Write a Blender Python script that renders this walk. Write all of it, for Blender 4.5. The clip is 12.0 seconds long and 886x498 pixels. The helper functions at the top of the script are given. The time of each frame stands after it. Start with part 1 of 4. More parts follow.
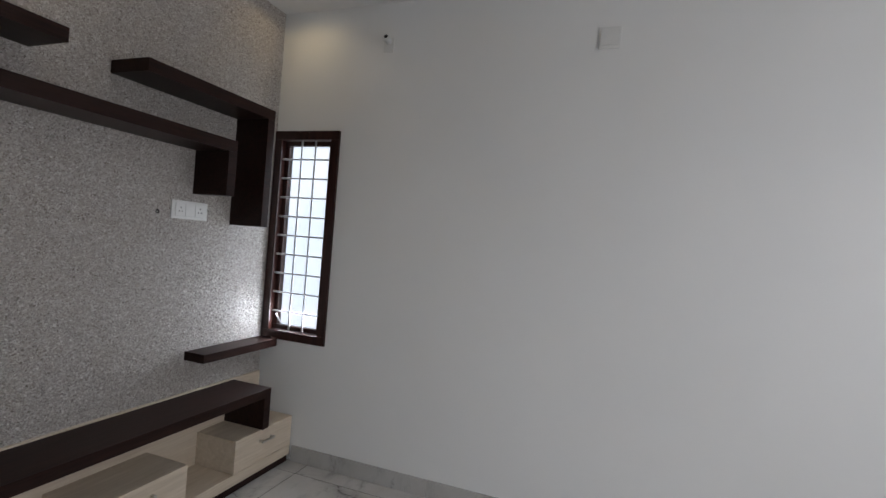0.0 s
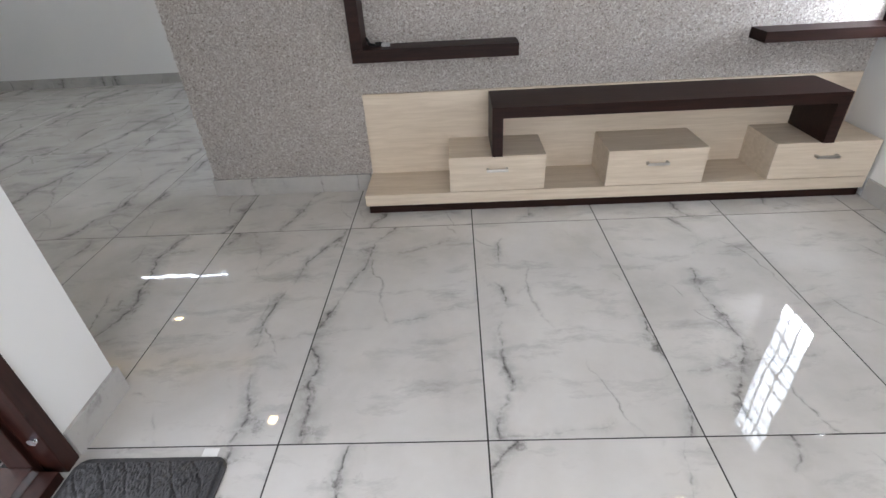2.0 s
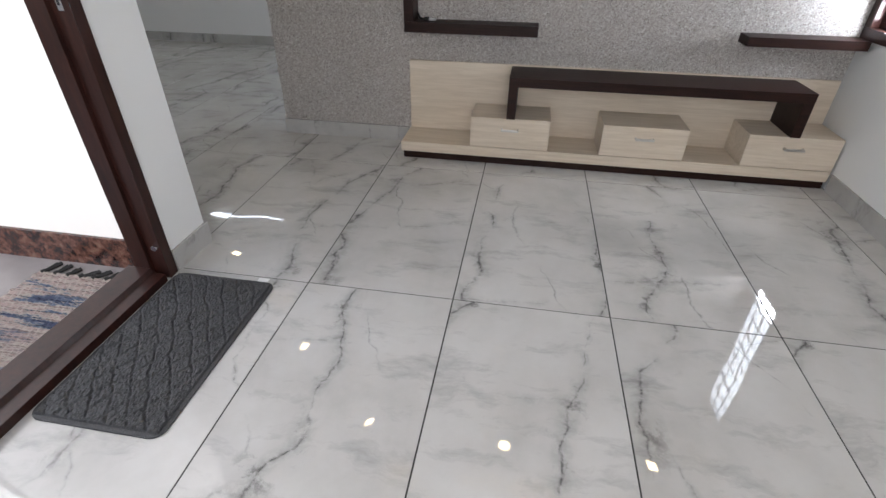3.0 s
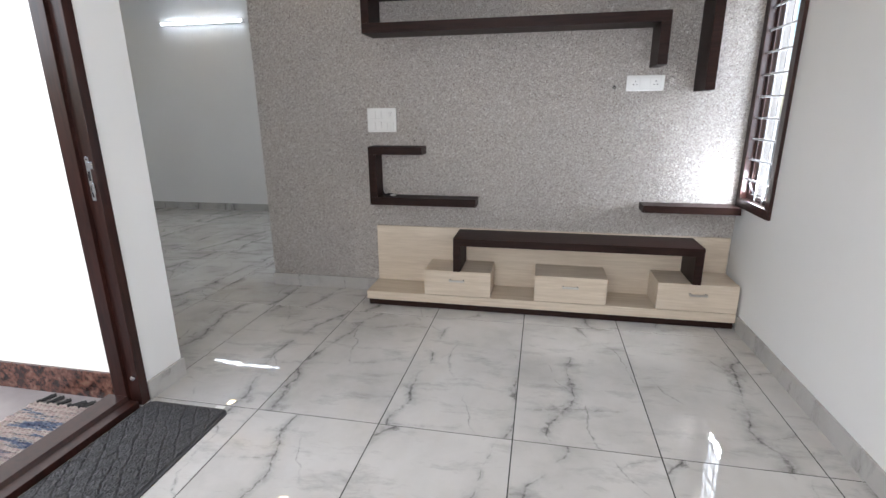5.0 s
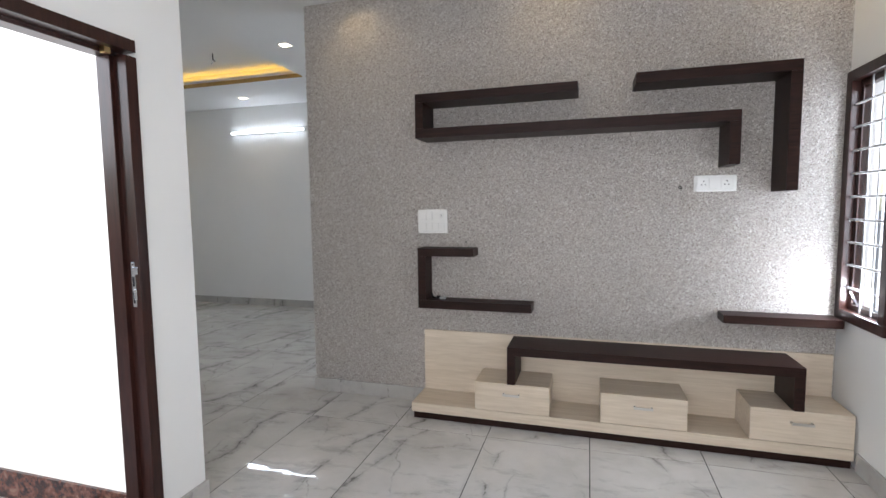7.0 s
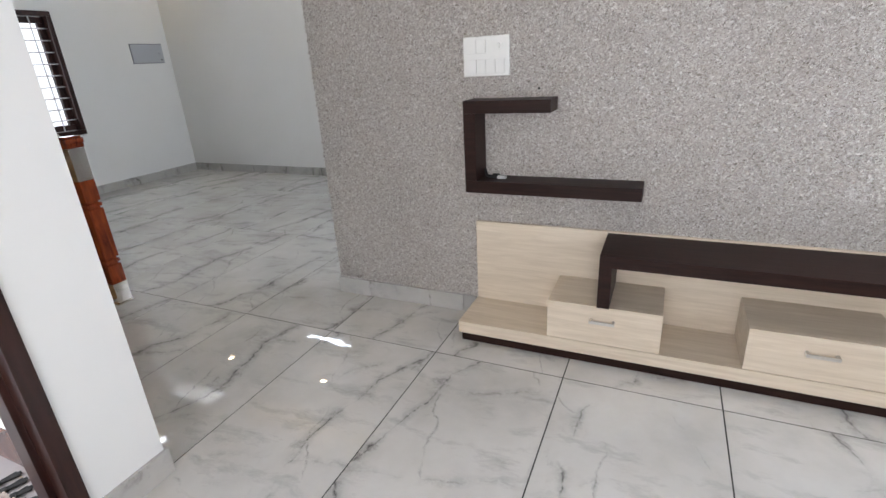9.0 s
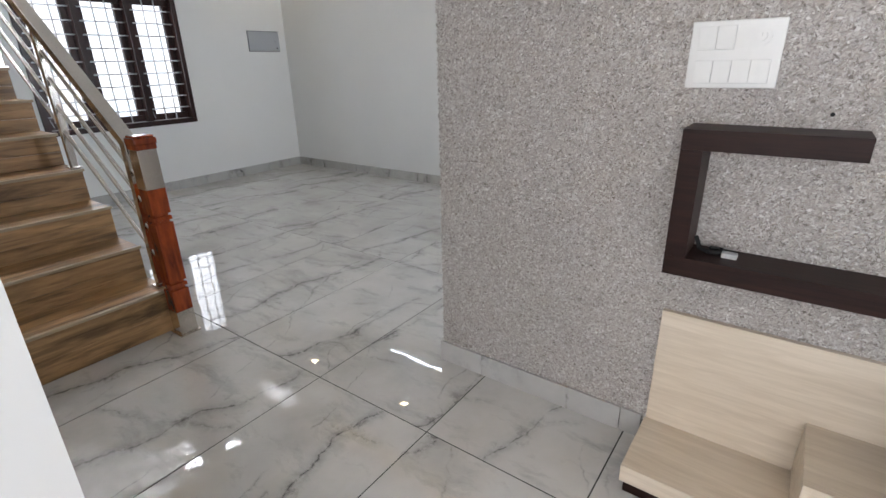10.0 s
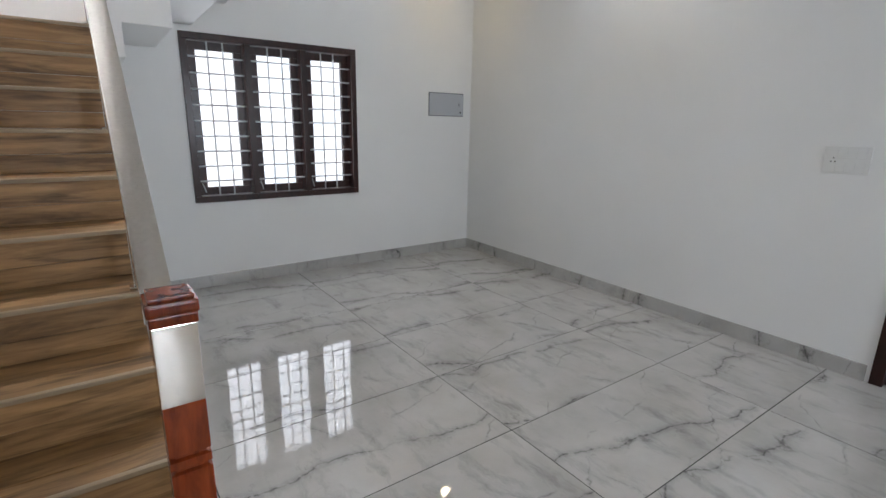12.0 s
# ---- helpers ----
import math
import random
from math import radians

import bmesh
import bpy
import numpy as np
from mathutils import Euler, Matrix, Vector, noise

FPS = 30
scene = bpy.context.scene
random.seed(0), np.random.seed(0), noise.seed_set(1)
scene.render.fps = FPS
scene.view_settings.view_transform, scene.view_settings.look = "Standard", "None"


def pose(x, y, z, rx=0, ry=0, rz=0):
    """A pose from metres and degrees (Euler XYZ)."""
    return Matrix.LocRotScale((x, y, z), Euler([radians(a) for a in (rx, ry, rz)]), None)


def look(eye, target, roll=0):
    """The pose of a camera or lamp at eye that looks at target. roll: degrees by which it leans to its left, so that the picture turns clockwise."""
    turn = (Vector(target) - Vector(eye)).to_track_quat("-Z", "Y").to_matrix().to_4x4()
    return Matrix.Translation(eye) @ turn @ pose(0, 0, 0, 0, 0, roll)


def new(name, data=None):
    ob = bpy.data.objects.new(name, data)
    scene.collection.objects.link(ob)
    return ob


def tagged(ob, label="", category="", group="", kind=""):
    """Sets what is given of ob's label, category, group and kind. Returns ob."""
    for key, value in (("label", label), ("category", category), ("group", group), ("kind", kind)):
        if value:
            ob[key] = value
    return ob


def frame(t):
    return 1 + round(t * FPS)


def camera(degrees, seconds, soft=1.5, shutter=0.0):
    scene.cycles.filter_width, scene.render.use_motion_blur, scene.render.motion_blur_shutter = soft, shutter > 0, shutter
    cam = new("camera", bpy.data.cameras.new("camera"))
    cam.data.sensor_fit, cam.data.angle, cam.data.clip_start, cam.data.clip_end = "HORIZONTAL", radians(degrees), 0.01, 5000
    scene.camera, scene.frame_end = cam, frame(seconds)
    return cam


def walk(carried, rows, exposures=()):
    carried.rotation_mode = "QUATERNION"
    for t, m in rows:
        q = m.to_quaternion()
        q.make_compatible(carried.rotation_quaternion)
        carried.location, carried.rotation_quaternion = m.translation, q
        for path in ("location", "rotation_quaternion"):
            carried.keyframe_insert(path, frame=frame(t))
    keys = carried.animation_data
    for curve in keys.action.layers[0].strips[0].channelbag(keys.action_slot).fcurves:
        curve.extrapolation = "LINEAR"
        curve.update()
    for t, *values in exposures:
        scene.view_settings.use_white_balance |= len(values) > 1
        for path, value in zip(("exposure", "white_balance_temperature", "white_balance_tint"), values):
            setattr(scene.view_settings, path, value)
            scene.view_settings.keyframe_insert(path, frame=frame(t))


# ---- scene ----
cam = camera(84.8, 12.0)
PATH = [
    (0, (-2.595, -2.162, 1.434), (-0.716, -1.476, 1.421), 4.5),
    (0.5, (-2.585, -2.184, 1.296), (-1.044, -1.007, 0.805), 3.0),
    (1, (-2.411, -2.192, 1.226), (-1.298, -0.743, 0.413), 1.7),
    (1.5, (-2.153, -2.255, 1.226), (-1.582, -0.616, 0.233), -1.0),
    (2, (-1.984, -2.475, 1.206), (-2.063, -0.805, 0.108), -3.5),
    (2.5, (-1.891, -2.821, 1.2), (-2.178, -1.21, 0.05), -2.0),
    (3, (-1.732, -3.1, 1.222), (-2.001, -1.456, 0.115), 0.7),
    (3.2, (-1.626, -3.186, 1.237), (-1.864, -1.52, 0.158), 0.9),
    (4.8, (-1.298, -3.461, 1.352), (-1.658, -1.6, 0.713), -0.4),
    (5, (-1.262, -3.427, 1.358), (-1.644, -1.542, 0.81), -0.5),
    (5.5, (-1.183, -3.333, 1.446), (-1.614, -1.401, 1.16), -2.4),
    (6, (-1.189, -3.313, 1.598), (-1.582, -1.353, 1.657), -4.3),
    (6.2, (-1.183, -3.321, 1.681), (-1.543, -1.356, 1.793), -5.1),
    (6.4, (-1.242, -3.328, 1.668), (-1.585, -1.362, 1.808), -4.8),
    (6.5, (-1.254, -3.295, 1.611), (-1.625, -1.334, 1.751), -4.0),
    (6.7, (-1.284, -3.281, 1.563), (-1.728, -1.331, 1.580), -2.7),
    (7, (-1.352, -3.224, 1.39), (-1.926, -1.315, 1.221), -0.7),
    (7.2, (-1.335, -3.168, 1.349), (-1.979, -1.3, 1.037), -0.2),
    (8.8, (-1.551, -2.348, 1.281), (-2.251, -0.624, 0.547), -3.2),
    (9, (-1.634, -2.193, 1.295), (-2.424, -0.506, 0.568), -3.4),
    (9.5, (-1.929, -1.872, 1.283), (-2.899, -0.28, 0.559), -2.8),
    (10, (-2.205, -1.553, 1.297), (-3.313, -0.052, 0.575), -1.3),
    (10.5, (-2.495, -1.27, 1.306), (-3.802, 0.057, 0.579), -1.2),
    (11, (-2.829, -1.08, 1.317), (-4.243, 0.157, 0.631), -1.3),
    (11.5, (-3.169, -0.831, 1.335), (-4.694, 0.317, 0.736), -0.6),
    (12, (-3.516, -0.647, 1.364), (-5.095, 0.477, 0.869), 1.1),
]
walk(cam, [(t, look(e, g, r)) for t, e, g, r in PATH], exposures=[(t, ev, 6280, 13) for t, ev in ((0, -0.72), (0.5, -0.12), (1, 0.32), (1.5, 0.46), (2, 0.5), (2.5, 0.2), (3, 0.1), (5, 0.4), (5.5, 0.45), (6.5, 0.3), (7.2, 0.5), (9, 0.78), (9.5, 0.70), (10.5, 0.96), (11.5, 0.86), (12, 0.74))])

# ---- world, sun, large lights ----
SUN_ELEV, SUN_ROT = radians(26), radians(178)
world = bpy.data.worlds.new("sky")
scene.world = world
world.use_nodes = True
wn = world.node_tree
sky = wn.nodes.new("ShaderNodeTexSky")
sky.sky_type = "NISHITA"
sky.sun_disc = False
sky.sun_elevation, sky.sun_rotation = SUN_ELEV, SUN_ROT
wn.links.new(sky.outputs[0], wn.nodes["Background"].inputs[0])
wn.nodes["Background"].inputs[1].default_value = 0.15


def lamp(name, kind, place, target, energy, colour=(1, 1, 1), size=None, spread=None):
    data = bpy.data.lights.new(name, kind)
    data.energy, data.color = energy, colour
    if size and kind == "AREA":
        data.shape, data.size, data.size_y = "RECTANGLE", size[0], size[1]
        if spread:
            data.spread = radians(spread)
    ob = new(name, data)
    ob.matrix_world = look(place, target)
    return ob


sun = lamp("sun", "SUN", (0, -20, 8.9), (-0.8, -1.8, 0), 1.3, (1.0, 0.95, 0.88))
sun.data.angle = radians(0.5)
# daylight through the openings
lamp("window_daylight", "AREA", (0.026, -0.248, 0.905), (-1.0, -0.248, 0.905), 7.5, (0.86, 0.93, 1.0), (0.30, 0.12))
lamp("window_sky", "AREA", (0.030, -0.248, 1.42), (-1.0, -0.248, 1.42), 7.5, (0.84, 0.92, 1.0), (0.30, 1.14))
lamp("doorway_daylight", "AREA", (-5.2, -2.65, 2.8), (-1.8, -2.35, 1.0), 76, (0.97, 0.98, 1.0), (2.2, 2.2))
lamp("stairwell_daylight", "AREA", (-7.975, 0.825, 4.02), (-6.0, 0.5, 3.3), 200, (0.95, 0.97, 1.0), (1.05, 1.05))
for yy in (0.233, 0.69, 1.147):
    lamp("hall_window_daylight", "AREA", (-7.895, yy, 1.37), (-5.0, yy, 1.37), 1.9, (0.90, 0.95, 1.0), (0.29, 1.05))
# fill lamp added to brighten the hall; no window is known on that side
lamp("added_hall_fill", "AREA", (0.08, 1.5, 1.55), (-4.0, 1.5, 1.3), 36, (0.84, 0.92, 1.0), (1.3, 1.2))
# added fill lamp for the feature wall; no rear window is known
lamp("added_rear_fill", "AREA", (-1.6, -4.83, 1.5), (-1.6, 0.0, 1.3), 34, (0.97, 0.98, 1.0), (2.1, 1.3))


# ---- materials ----
def mat(name):
    m = bpy.data.materials.new(name)
    m.use_nodes = True
    return m, m.node_tree, m.node_tree.nodes["Principled BSDF"]


def node(nt, kind, **kw):
    n = nt.nodes.new("ShaderNode" + kind)
    for k, v in kw.items():
        n.inputs[k].default_value = v
    return n


def coords(nt, scale=(1, 1, 1), rot=(0, 0, 0), space="Object", shift=False):
    tc = nt.nodes.new("ShaderNodeTexCoord")
    mp = nt.nodes.new("ShaderNodeMapping")
    mp.inputs["Scale"].default_value = scale
    mp.inputs["Rotation"].default_value = [radians(a) for a in rot]
    nt.links.new(tc.outputs[space], mp.inputs[0])
    if shift:
        oi = nt.nodes.new("ShaderNodeObjectInfo")
        mul = nt.nodes.new("ShaderNodeVectorMath")
        mul.operation = "SCALE"
        mul.inputs[0].default_value = (37.0, 53.0, 11.0)
        nt.links.new(oi.outputs["Random"], mul.inputs["Scale"])
        nt.links.new(mul.outputs[0], mp.inputs["Location"])
    return mp.outputs[0]


def noise_tex(nt, vec, scale, detail=4.0, rough=0.5, distort=0.0):
    n = node(nt, "TexNoise", Scale=scale, Detail=detail, Roughness=rough, Distortion=distort)
    nt.links.new(vec, n.inputs["Vector"])
    return n.outputs["Fac"]


def ramp(nt, fac, stops):
    r = nt.nodes.new("ShaderNodeValToRGB")
    els = r.color_ramp.elements
    while len(els) < len(stops):
        els.new(0.5)
    for e, (p, c) in zip(els, stops):
        e.position = p
        e.color = (*c, 1) if len(c) == 3 else c
    nt.links.new(fac, r.inputs[0])
    return r.outputs[0]


def grey(v):
    return (v, v, v)


def mix(nt, fac, a, b, mode="MIX"):
    m = nt.nodes.new("ShaderNodeMix")
    m.data_type = "RGBA"
    m.blend_type = mode
    for sock, v in ((m.inputs[0], fac), (m.inputs[6], a), (m.inputs[7], b)):
        if isinstance(v, (int, float)):
            sock.default_value = v
        elif isinstance(v, tuple):
            sock.default_value = (*v, 1)
        else:
            nt.links.new(v, sock)
    return m.outputs[2]


def math_node(nt, op, a, b=None):
    m = nt.nodes.new("ShaderNodeMath")
    m.operation = op
    for s, v in zip(m.inputs, (a, b)):
        if v is None:
            continue
        if isinstance(v, (int, float)):
            s.default_value = v
        else:
            nt.links.new(v, s)
    return m.outputs[0]


def bump(nt, bsdf, height, strength, dist=0.002):
    b = node(nt, "Bump", Strength=strength, Distance=dist)
    nt.links.new(height, b.inputs["Height"])
    nt.links.new(b.outputs[0], bsdf.inputs["Normal"])


def paint(name, colour, rough=0.55):
    m, nt, b = mat(name)
    v = coords(nt)
    big = noise_tex(nt, v, 1.3, 3)
    c = mix(nt, ramp(nt, big, [(0.3, grey(0)), (0.7, grey(1))]), tuple(x * 0.965 for x in colour), colour)
    nt.links.new(c, b.inputs["Base Color"])
    b.inputs["Roughness"].default_value = rough
    fine = noise_tex(nt, v, 160, 3)
    mid = noise_tex(nt, v, 7, 2)
    bump(nt, b, math_node(nt, "ADD", fine, math_node(nt, "MULTIPLY", mid, 3.0)), 0.12, 0.0015)
    return m


def flake_plaster(name):
    """Silk plaster with small pale fibres pressed at random angles into grey-beige filler."""
    m, nt, b = mat(name)
    v = coords(nt)
    warp = node(nt, "TexNoise", Scale=9.0, Detail=2.0)
    nt.links.new(v, warp.inputs["Vector"])
    wv = nt.nodes.new("ShaderNodeMix")
    wv.data_type = "VECTOR"
    wv.inputs[0].default_value = 0.045
    nt.links.new(v, wv.inputs[4])
    nt.links.new(warp.outputs["Color"], wv.inputs[5])
    cells = []
    for ang, sc in ((40, 1.0), (-24, 1.15), (78, 0.9)):
        turn = nt.nodes.new("ShaderNodeMapping")
        turn.inputs["Rotation"].default_value = (0, radians(ang), 0)
        nt.links.new(wv.outputs[1], turn.inputs[0])
        mp = nt.nodes.new("ShaderNodeMapping")
        mp.inputs["Scale"].default_value = (75 * sc, 60, 210 * sc)
        nt.links.new(turn.outputs[0], mp.inputs[0])
        vo = node(nt, "TexVoronoi", Scale=1.0, Randomness=1.0)
        nt.links.new(mp.outputs[0], vo.inputs["Vector"])
        sep = nt.nodes.new("ShaderNodeSeparateColor")
        nt.links.new(vo.outputs["Color"], sep.inputs[0])
        cells.append((sep.outputs[0], vo.outputs["Distance"]))
    tone = math_node(nt, "MULTIPLY", math_node(nt, "ADD", cells[0][0], math_node(nt, "ADD", cells[1][0], cells[2][0])), 0.3333)
    base = ramp(nt, tone, [(0.22, (0.41, 0.365, 0.325)), (0.45, (0.485, 0.44, 0.40)), (0.60, (0.515, 0.475, 0.435)), (0.78, (0.60, 0.565, 0.53))])
    big = noise_tex(nt, v, 2.2, 4)
    col = mix(nt, 0.25, base, ramp(nt, big, [(0.3, grey(0.72)), (0.7, grey(1.0))]), "MULTIPLY")
    patchy = ramp(nt, noise_tex(nt, v, 22, 2), [(0.36, grey(0.3)), (0.56, grey(1))])
    relief = math_node(nt, "MULTIPLY", tone, 0.5)
    # the two dark flecks paint crevice shade into the colour; pale ones are fibres
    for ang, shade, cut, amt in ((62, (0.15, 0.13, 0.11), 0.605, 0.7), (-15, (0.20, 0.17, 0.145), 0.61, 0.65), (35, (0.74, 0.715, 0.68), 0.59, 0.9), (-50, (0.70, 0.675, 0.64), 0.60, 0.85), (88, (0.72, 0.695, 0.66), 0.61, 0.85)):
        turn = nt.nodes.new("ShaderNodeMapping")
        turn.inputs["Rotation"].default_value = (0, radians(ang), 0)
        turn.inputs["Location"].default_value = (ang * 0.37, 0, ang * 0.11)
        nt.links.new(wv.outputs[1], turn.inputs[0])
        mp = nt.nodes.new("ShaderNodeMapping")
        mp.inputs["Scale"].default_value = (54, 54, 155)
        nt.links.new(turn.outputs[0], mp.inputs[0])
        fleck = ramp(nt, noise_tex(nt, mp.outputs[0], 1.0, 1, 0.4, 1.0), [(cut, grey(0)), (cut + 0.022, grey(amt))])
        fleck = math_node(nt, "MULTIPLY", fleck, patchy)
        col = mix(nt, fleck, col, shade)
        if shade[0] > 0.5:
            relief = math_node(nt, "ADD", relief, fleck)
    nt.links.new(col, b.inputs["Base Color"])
    b.inputs["Roughness"].default_value = 0.36
    b.inputs["Specular IOR Level"].default_value = 0.55
    bump(nt, b, relief, 1.0, 0.0075)
    return m


def marble(name, tint=1.0, rough=0.018):
    """Glazed white marble-look tile with grey veins, a different cut on each tile."""
    m, nt, b = mat(name)
    v = coords(nt, shift=True)
    wv_in = v
    for sc, amp in ((1.7, 0.06), (7.5, 0.024), (26.0, 0.013)):
        warp = node(nt, "TexNoise", Scale=sc, Detail=2.0, Roughness=0.5)
        nt.links.new(v, warp.inputs["Vector"])
        centred = nt.nodes.new("ShaderNodeVectorMath")
        centred.operation = "SUBTRACT"
        nt.links.new(warp.outputs["Color"], centred.inputs[0])
        centred.inputs[1].default_value = (0.5, 0.5, 0.5)
        moved = nt.nodes.new("ShaderNodeVectorMath")
        moved.operation = "MULTIPLY_ADD"
        nt.links.new(centred.outputs[0], moved.inputs[0])
        moved.inputs[1].default_value = (amp * 2, amp * 2, amp * 2)
        nt.links.new(wv_in, moved.inputs[2])
        wv_in = moved.outputs[0]
    cloud = noise_tex(nt, v, 2.6, 6, 0.6)
    col = ramp(nt, cloud, [(0.28, (0.44, 0.425, 0.40)), (0.48, (0.52, 0.506, 0.482)), (0.72, (0.59, 0.578, 0.556))])

    def streak(angle, per_metre, wander, stops, keep, seed):
        """Broken lines that run nearly straight at one angle across the tile."""
        turn = nt.nodes.new("ShaderNodeMapping")
        turn.inputs["Location"].default_value = (seed, seed * 0.7, 0)
        turn.inputs["Rotation"].default_value = (0, 0, radians(angle))
        nt.links.new(wv_in, turn.inputs[0])
        sep = nt.nodes.new("ShaderNodeSeparateXYZ")
        nt.links.new(turn.outputs[0], sep.inputs[0])
        bend = math_node(nt, "MULTIPLY", noise_tex(nt, turn.outputs[0], 1.6, 2, 0.5), wander)
        p = math_node(nt, "FRACT", math_node(nt, "ADD", math_node(nt, "MULTIPLY", sep.outputs[0], per_metre), bend))
        line = math_node(nt, "ABSOLUTE", math_node(nt, "SUBTRACT", p, 0.5))
        fade = ramp(nt, noise_tex(nt, turn.outputs[0], 3.6, 3, 0.55), [(keep, grey(0.0)), (keep + 0.14, grey(1))])
        return math_node(nt, "MULTIPLY", ramp(nt, line, stops), fade)
    st = nt.nodes.new("ShaderNodeMapping")
    st.inputs["Rotation"].default_value = (0, 0, radians(-15))
    st.inputs["Scale"].default_value = (1.0, 3.2, 1.0)
    nt.links.new(wv_in, st.inputs[0])
    smudge = ramp(nt, noise_tex(nt, st.outputs[0], 3.0, 6, 0.66), [(0.54, grey(0)), (0.64, grey(0.3)), (0.76, grey(0.75))])
    col = mix(nt, smudge, col, (0.24, 0.235, 0.225))
    # torn edges along every vein, and dark clots where veins gather
    tear = ramp(nt, noise_tex(nt, wv_in, 38, 4, 0.65), [(0.36, grey(0.12)), (0.58, grey(1))])
    clots = ramp(nt, noise_tex(nt, wv_in, 11, 5, 0.7), [(0.56, grey(0)), (0.64, grey(0.6)), (0.74, grey(0.95))])
    near = streak(9, 1.75, 0.8, [(0.0, grey(1)), (0.05, grey(0.7)), (0.13, grey(0))], 0.40, 0.0)
    col = mix(nt, math_node(nt, "MULTIPLY", near, 0.24), col, (0.27, 0.265, 0.25))
    col = mix(nt, math_node(nt, "MULTIPLY", clots, near), col, (0.10, 0.098, 0.09))
    for angle, per, wander, stops, keep, seed, shade in (
            (72, 1.9, 0.9, [(0.0, grey(0.6)), (0.010, grey(0.3)), (0.06, grey(0))], 0.47, 3.1, (0.17, 0.165, 0.155)),
            (-22, 2.3, 1.0, [(0.0, grey(0.75)), (0.005, grey(0.35)), (0.018, grey(0))], 0.47, 7.7, (0.14, 0.137, 0.13)),
            (9, 1.75, 0.8, [(0.0, grey(1.0)), (0.004, grey(0.7)), (0.012, grey(0.28)), (0.06, grey(0))], 0.36, 0.0, (0.09, 0.09, 0.084))):
        col = mix(nt, math_node(nt, "MULTIPLY", streak(angle, per, wander, stops, keep, seed), tear), col, shade)
    if tint != 1.0:
        col = mix(nt, 1.0, col, grey(tint), "MULTIPLY")
    nt.links.new(col, b.inputs["Base Color"])
    b.inputs["Roughness"].default_value = rough
    b.inputs["Specular IOR Level"].default_value = 0.6
    wv2 = noise_tex(nt, coords(nt, space="Object", shift=True), 6.5, 1, 0.4)
    bump(nt, b, wv2, 0.075, 0.01)
    return m


def wood(name, dark, light, scale=(1, 14, 14), rough=0.4, freq=3.0, coat=0.0, bands=0.5, shift=True, bump_by=0.08, streaks=0.0, gloss=0.5):
    """Grain runs along the axis with the smallest scale."""
    m, nt, b = mat(name)
    v = coords(nt, scale=scale, shift=shift)
    n = noise_tex(nt, v, freq, 6, 0.62, 0.6)
    w = noise_tex(nt, v, freq * 0.33, 3, 0.5, 1.2)
    f = math_node(nt, "ADD", math_node(nt, "MULTIPLY", n, 1 - bands), math_node(nt, "MULTIPLY", w, bands))
    col = ramp(nt, f, [(0.34, dark), (0.66, light)])
    if streaks:
        knots = noise_tex(nt, v, freq * 0.45, 5, 0.6, 0.8)
        col = mix(nt, streaks, col, ramp(nt, knots, [(0.32, grey(0.12)), (0.46, grey(1.0))]), "MULTIPLY")
    nt.links.new(col, b.inputs["Base Color"])
    b.inputs["Specular IOR Level"].default_value = gloss
    b.inputs["Roughness"].default_value = rough
    b.inputs["Coat Weight"].default_value = coat
    b.inputs["Coat Roughness"].default_value = 0.15
    bump(nt, b, n, bump_by, 0.002)
    return m


def plain(name, colour, rough=0.5, metal=0.0, grain=60.0, vary=0.12, bump_by=0.05):
    m, nt, b = mat(name)
    v = coords(nt)
    n = noise_tex(nt, v, grain, 4)
    c = mix(nt, ramp(nt, n, [(0.3, grey(0)), (0.7, grey(1))]), tuple(x * (1 - vary) for x in colour), tuple(min(1, x * (1 + vary)) for x in colour))
    nt.links.new(c, b.inputs["Base Color"])
    b.inputs["Roughness"].default_value = rough
    b.inputs["Metallic"].default_value = metal
    bump(nt, b, n, bump_by, 0.001)
    return m


def glow(name, colour, strength):
    m, nt, b = mat(name)
    b.inputs["Base Color"].default_value = (*colour, 1)
    b.inputs["Emission Color"].default_value = (*colour, 1)
    b.inputs["Emission Strength"].default_value = strength
    return m


def glass(name):
    m, nt, b = mat(name)
    b.inputs["Base Color"].default_value = (0.95, 0.98, 1.0, 1)
    b.inputs["Transmission Weight"].default_value = 1.0
    b.inputs["Roughness"].default_value = 0.03
    b.inputs["IOR"].default_value = 1.1
    return m


def granite(name):
    m, nt, b = mat(name)
    v = coords(nt)
    n = noise_tex(nt, v, 26, 6, 0.7)
    c = ramp(nt, n, [(0.36, (0.012, 0.010, 0.010)), (0.47, (0.050, 0.022, 0.018)), (0.56, (0.105, 0.050, 0.036)), (0.68, (0.15, 0.095, 0.075))])
    nt.links.new(c, b.inputs["Base Color"])
    b.inputs["Roughness"].default_value = 0.15
    return m


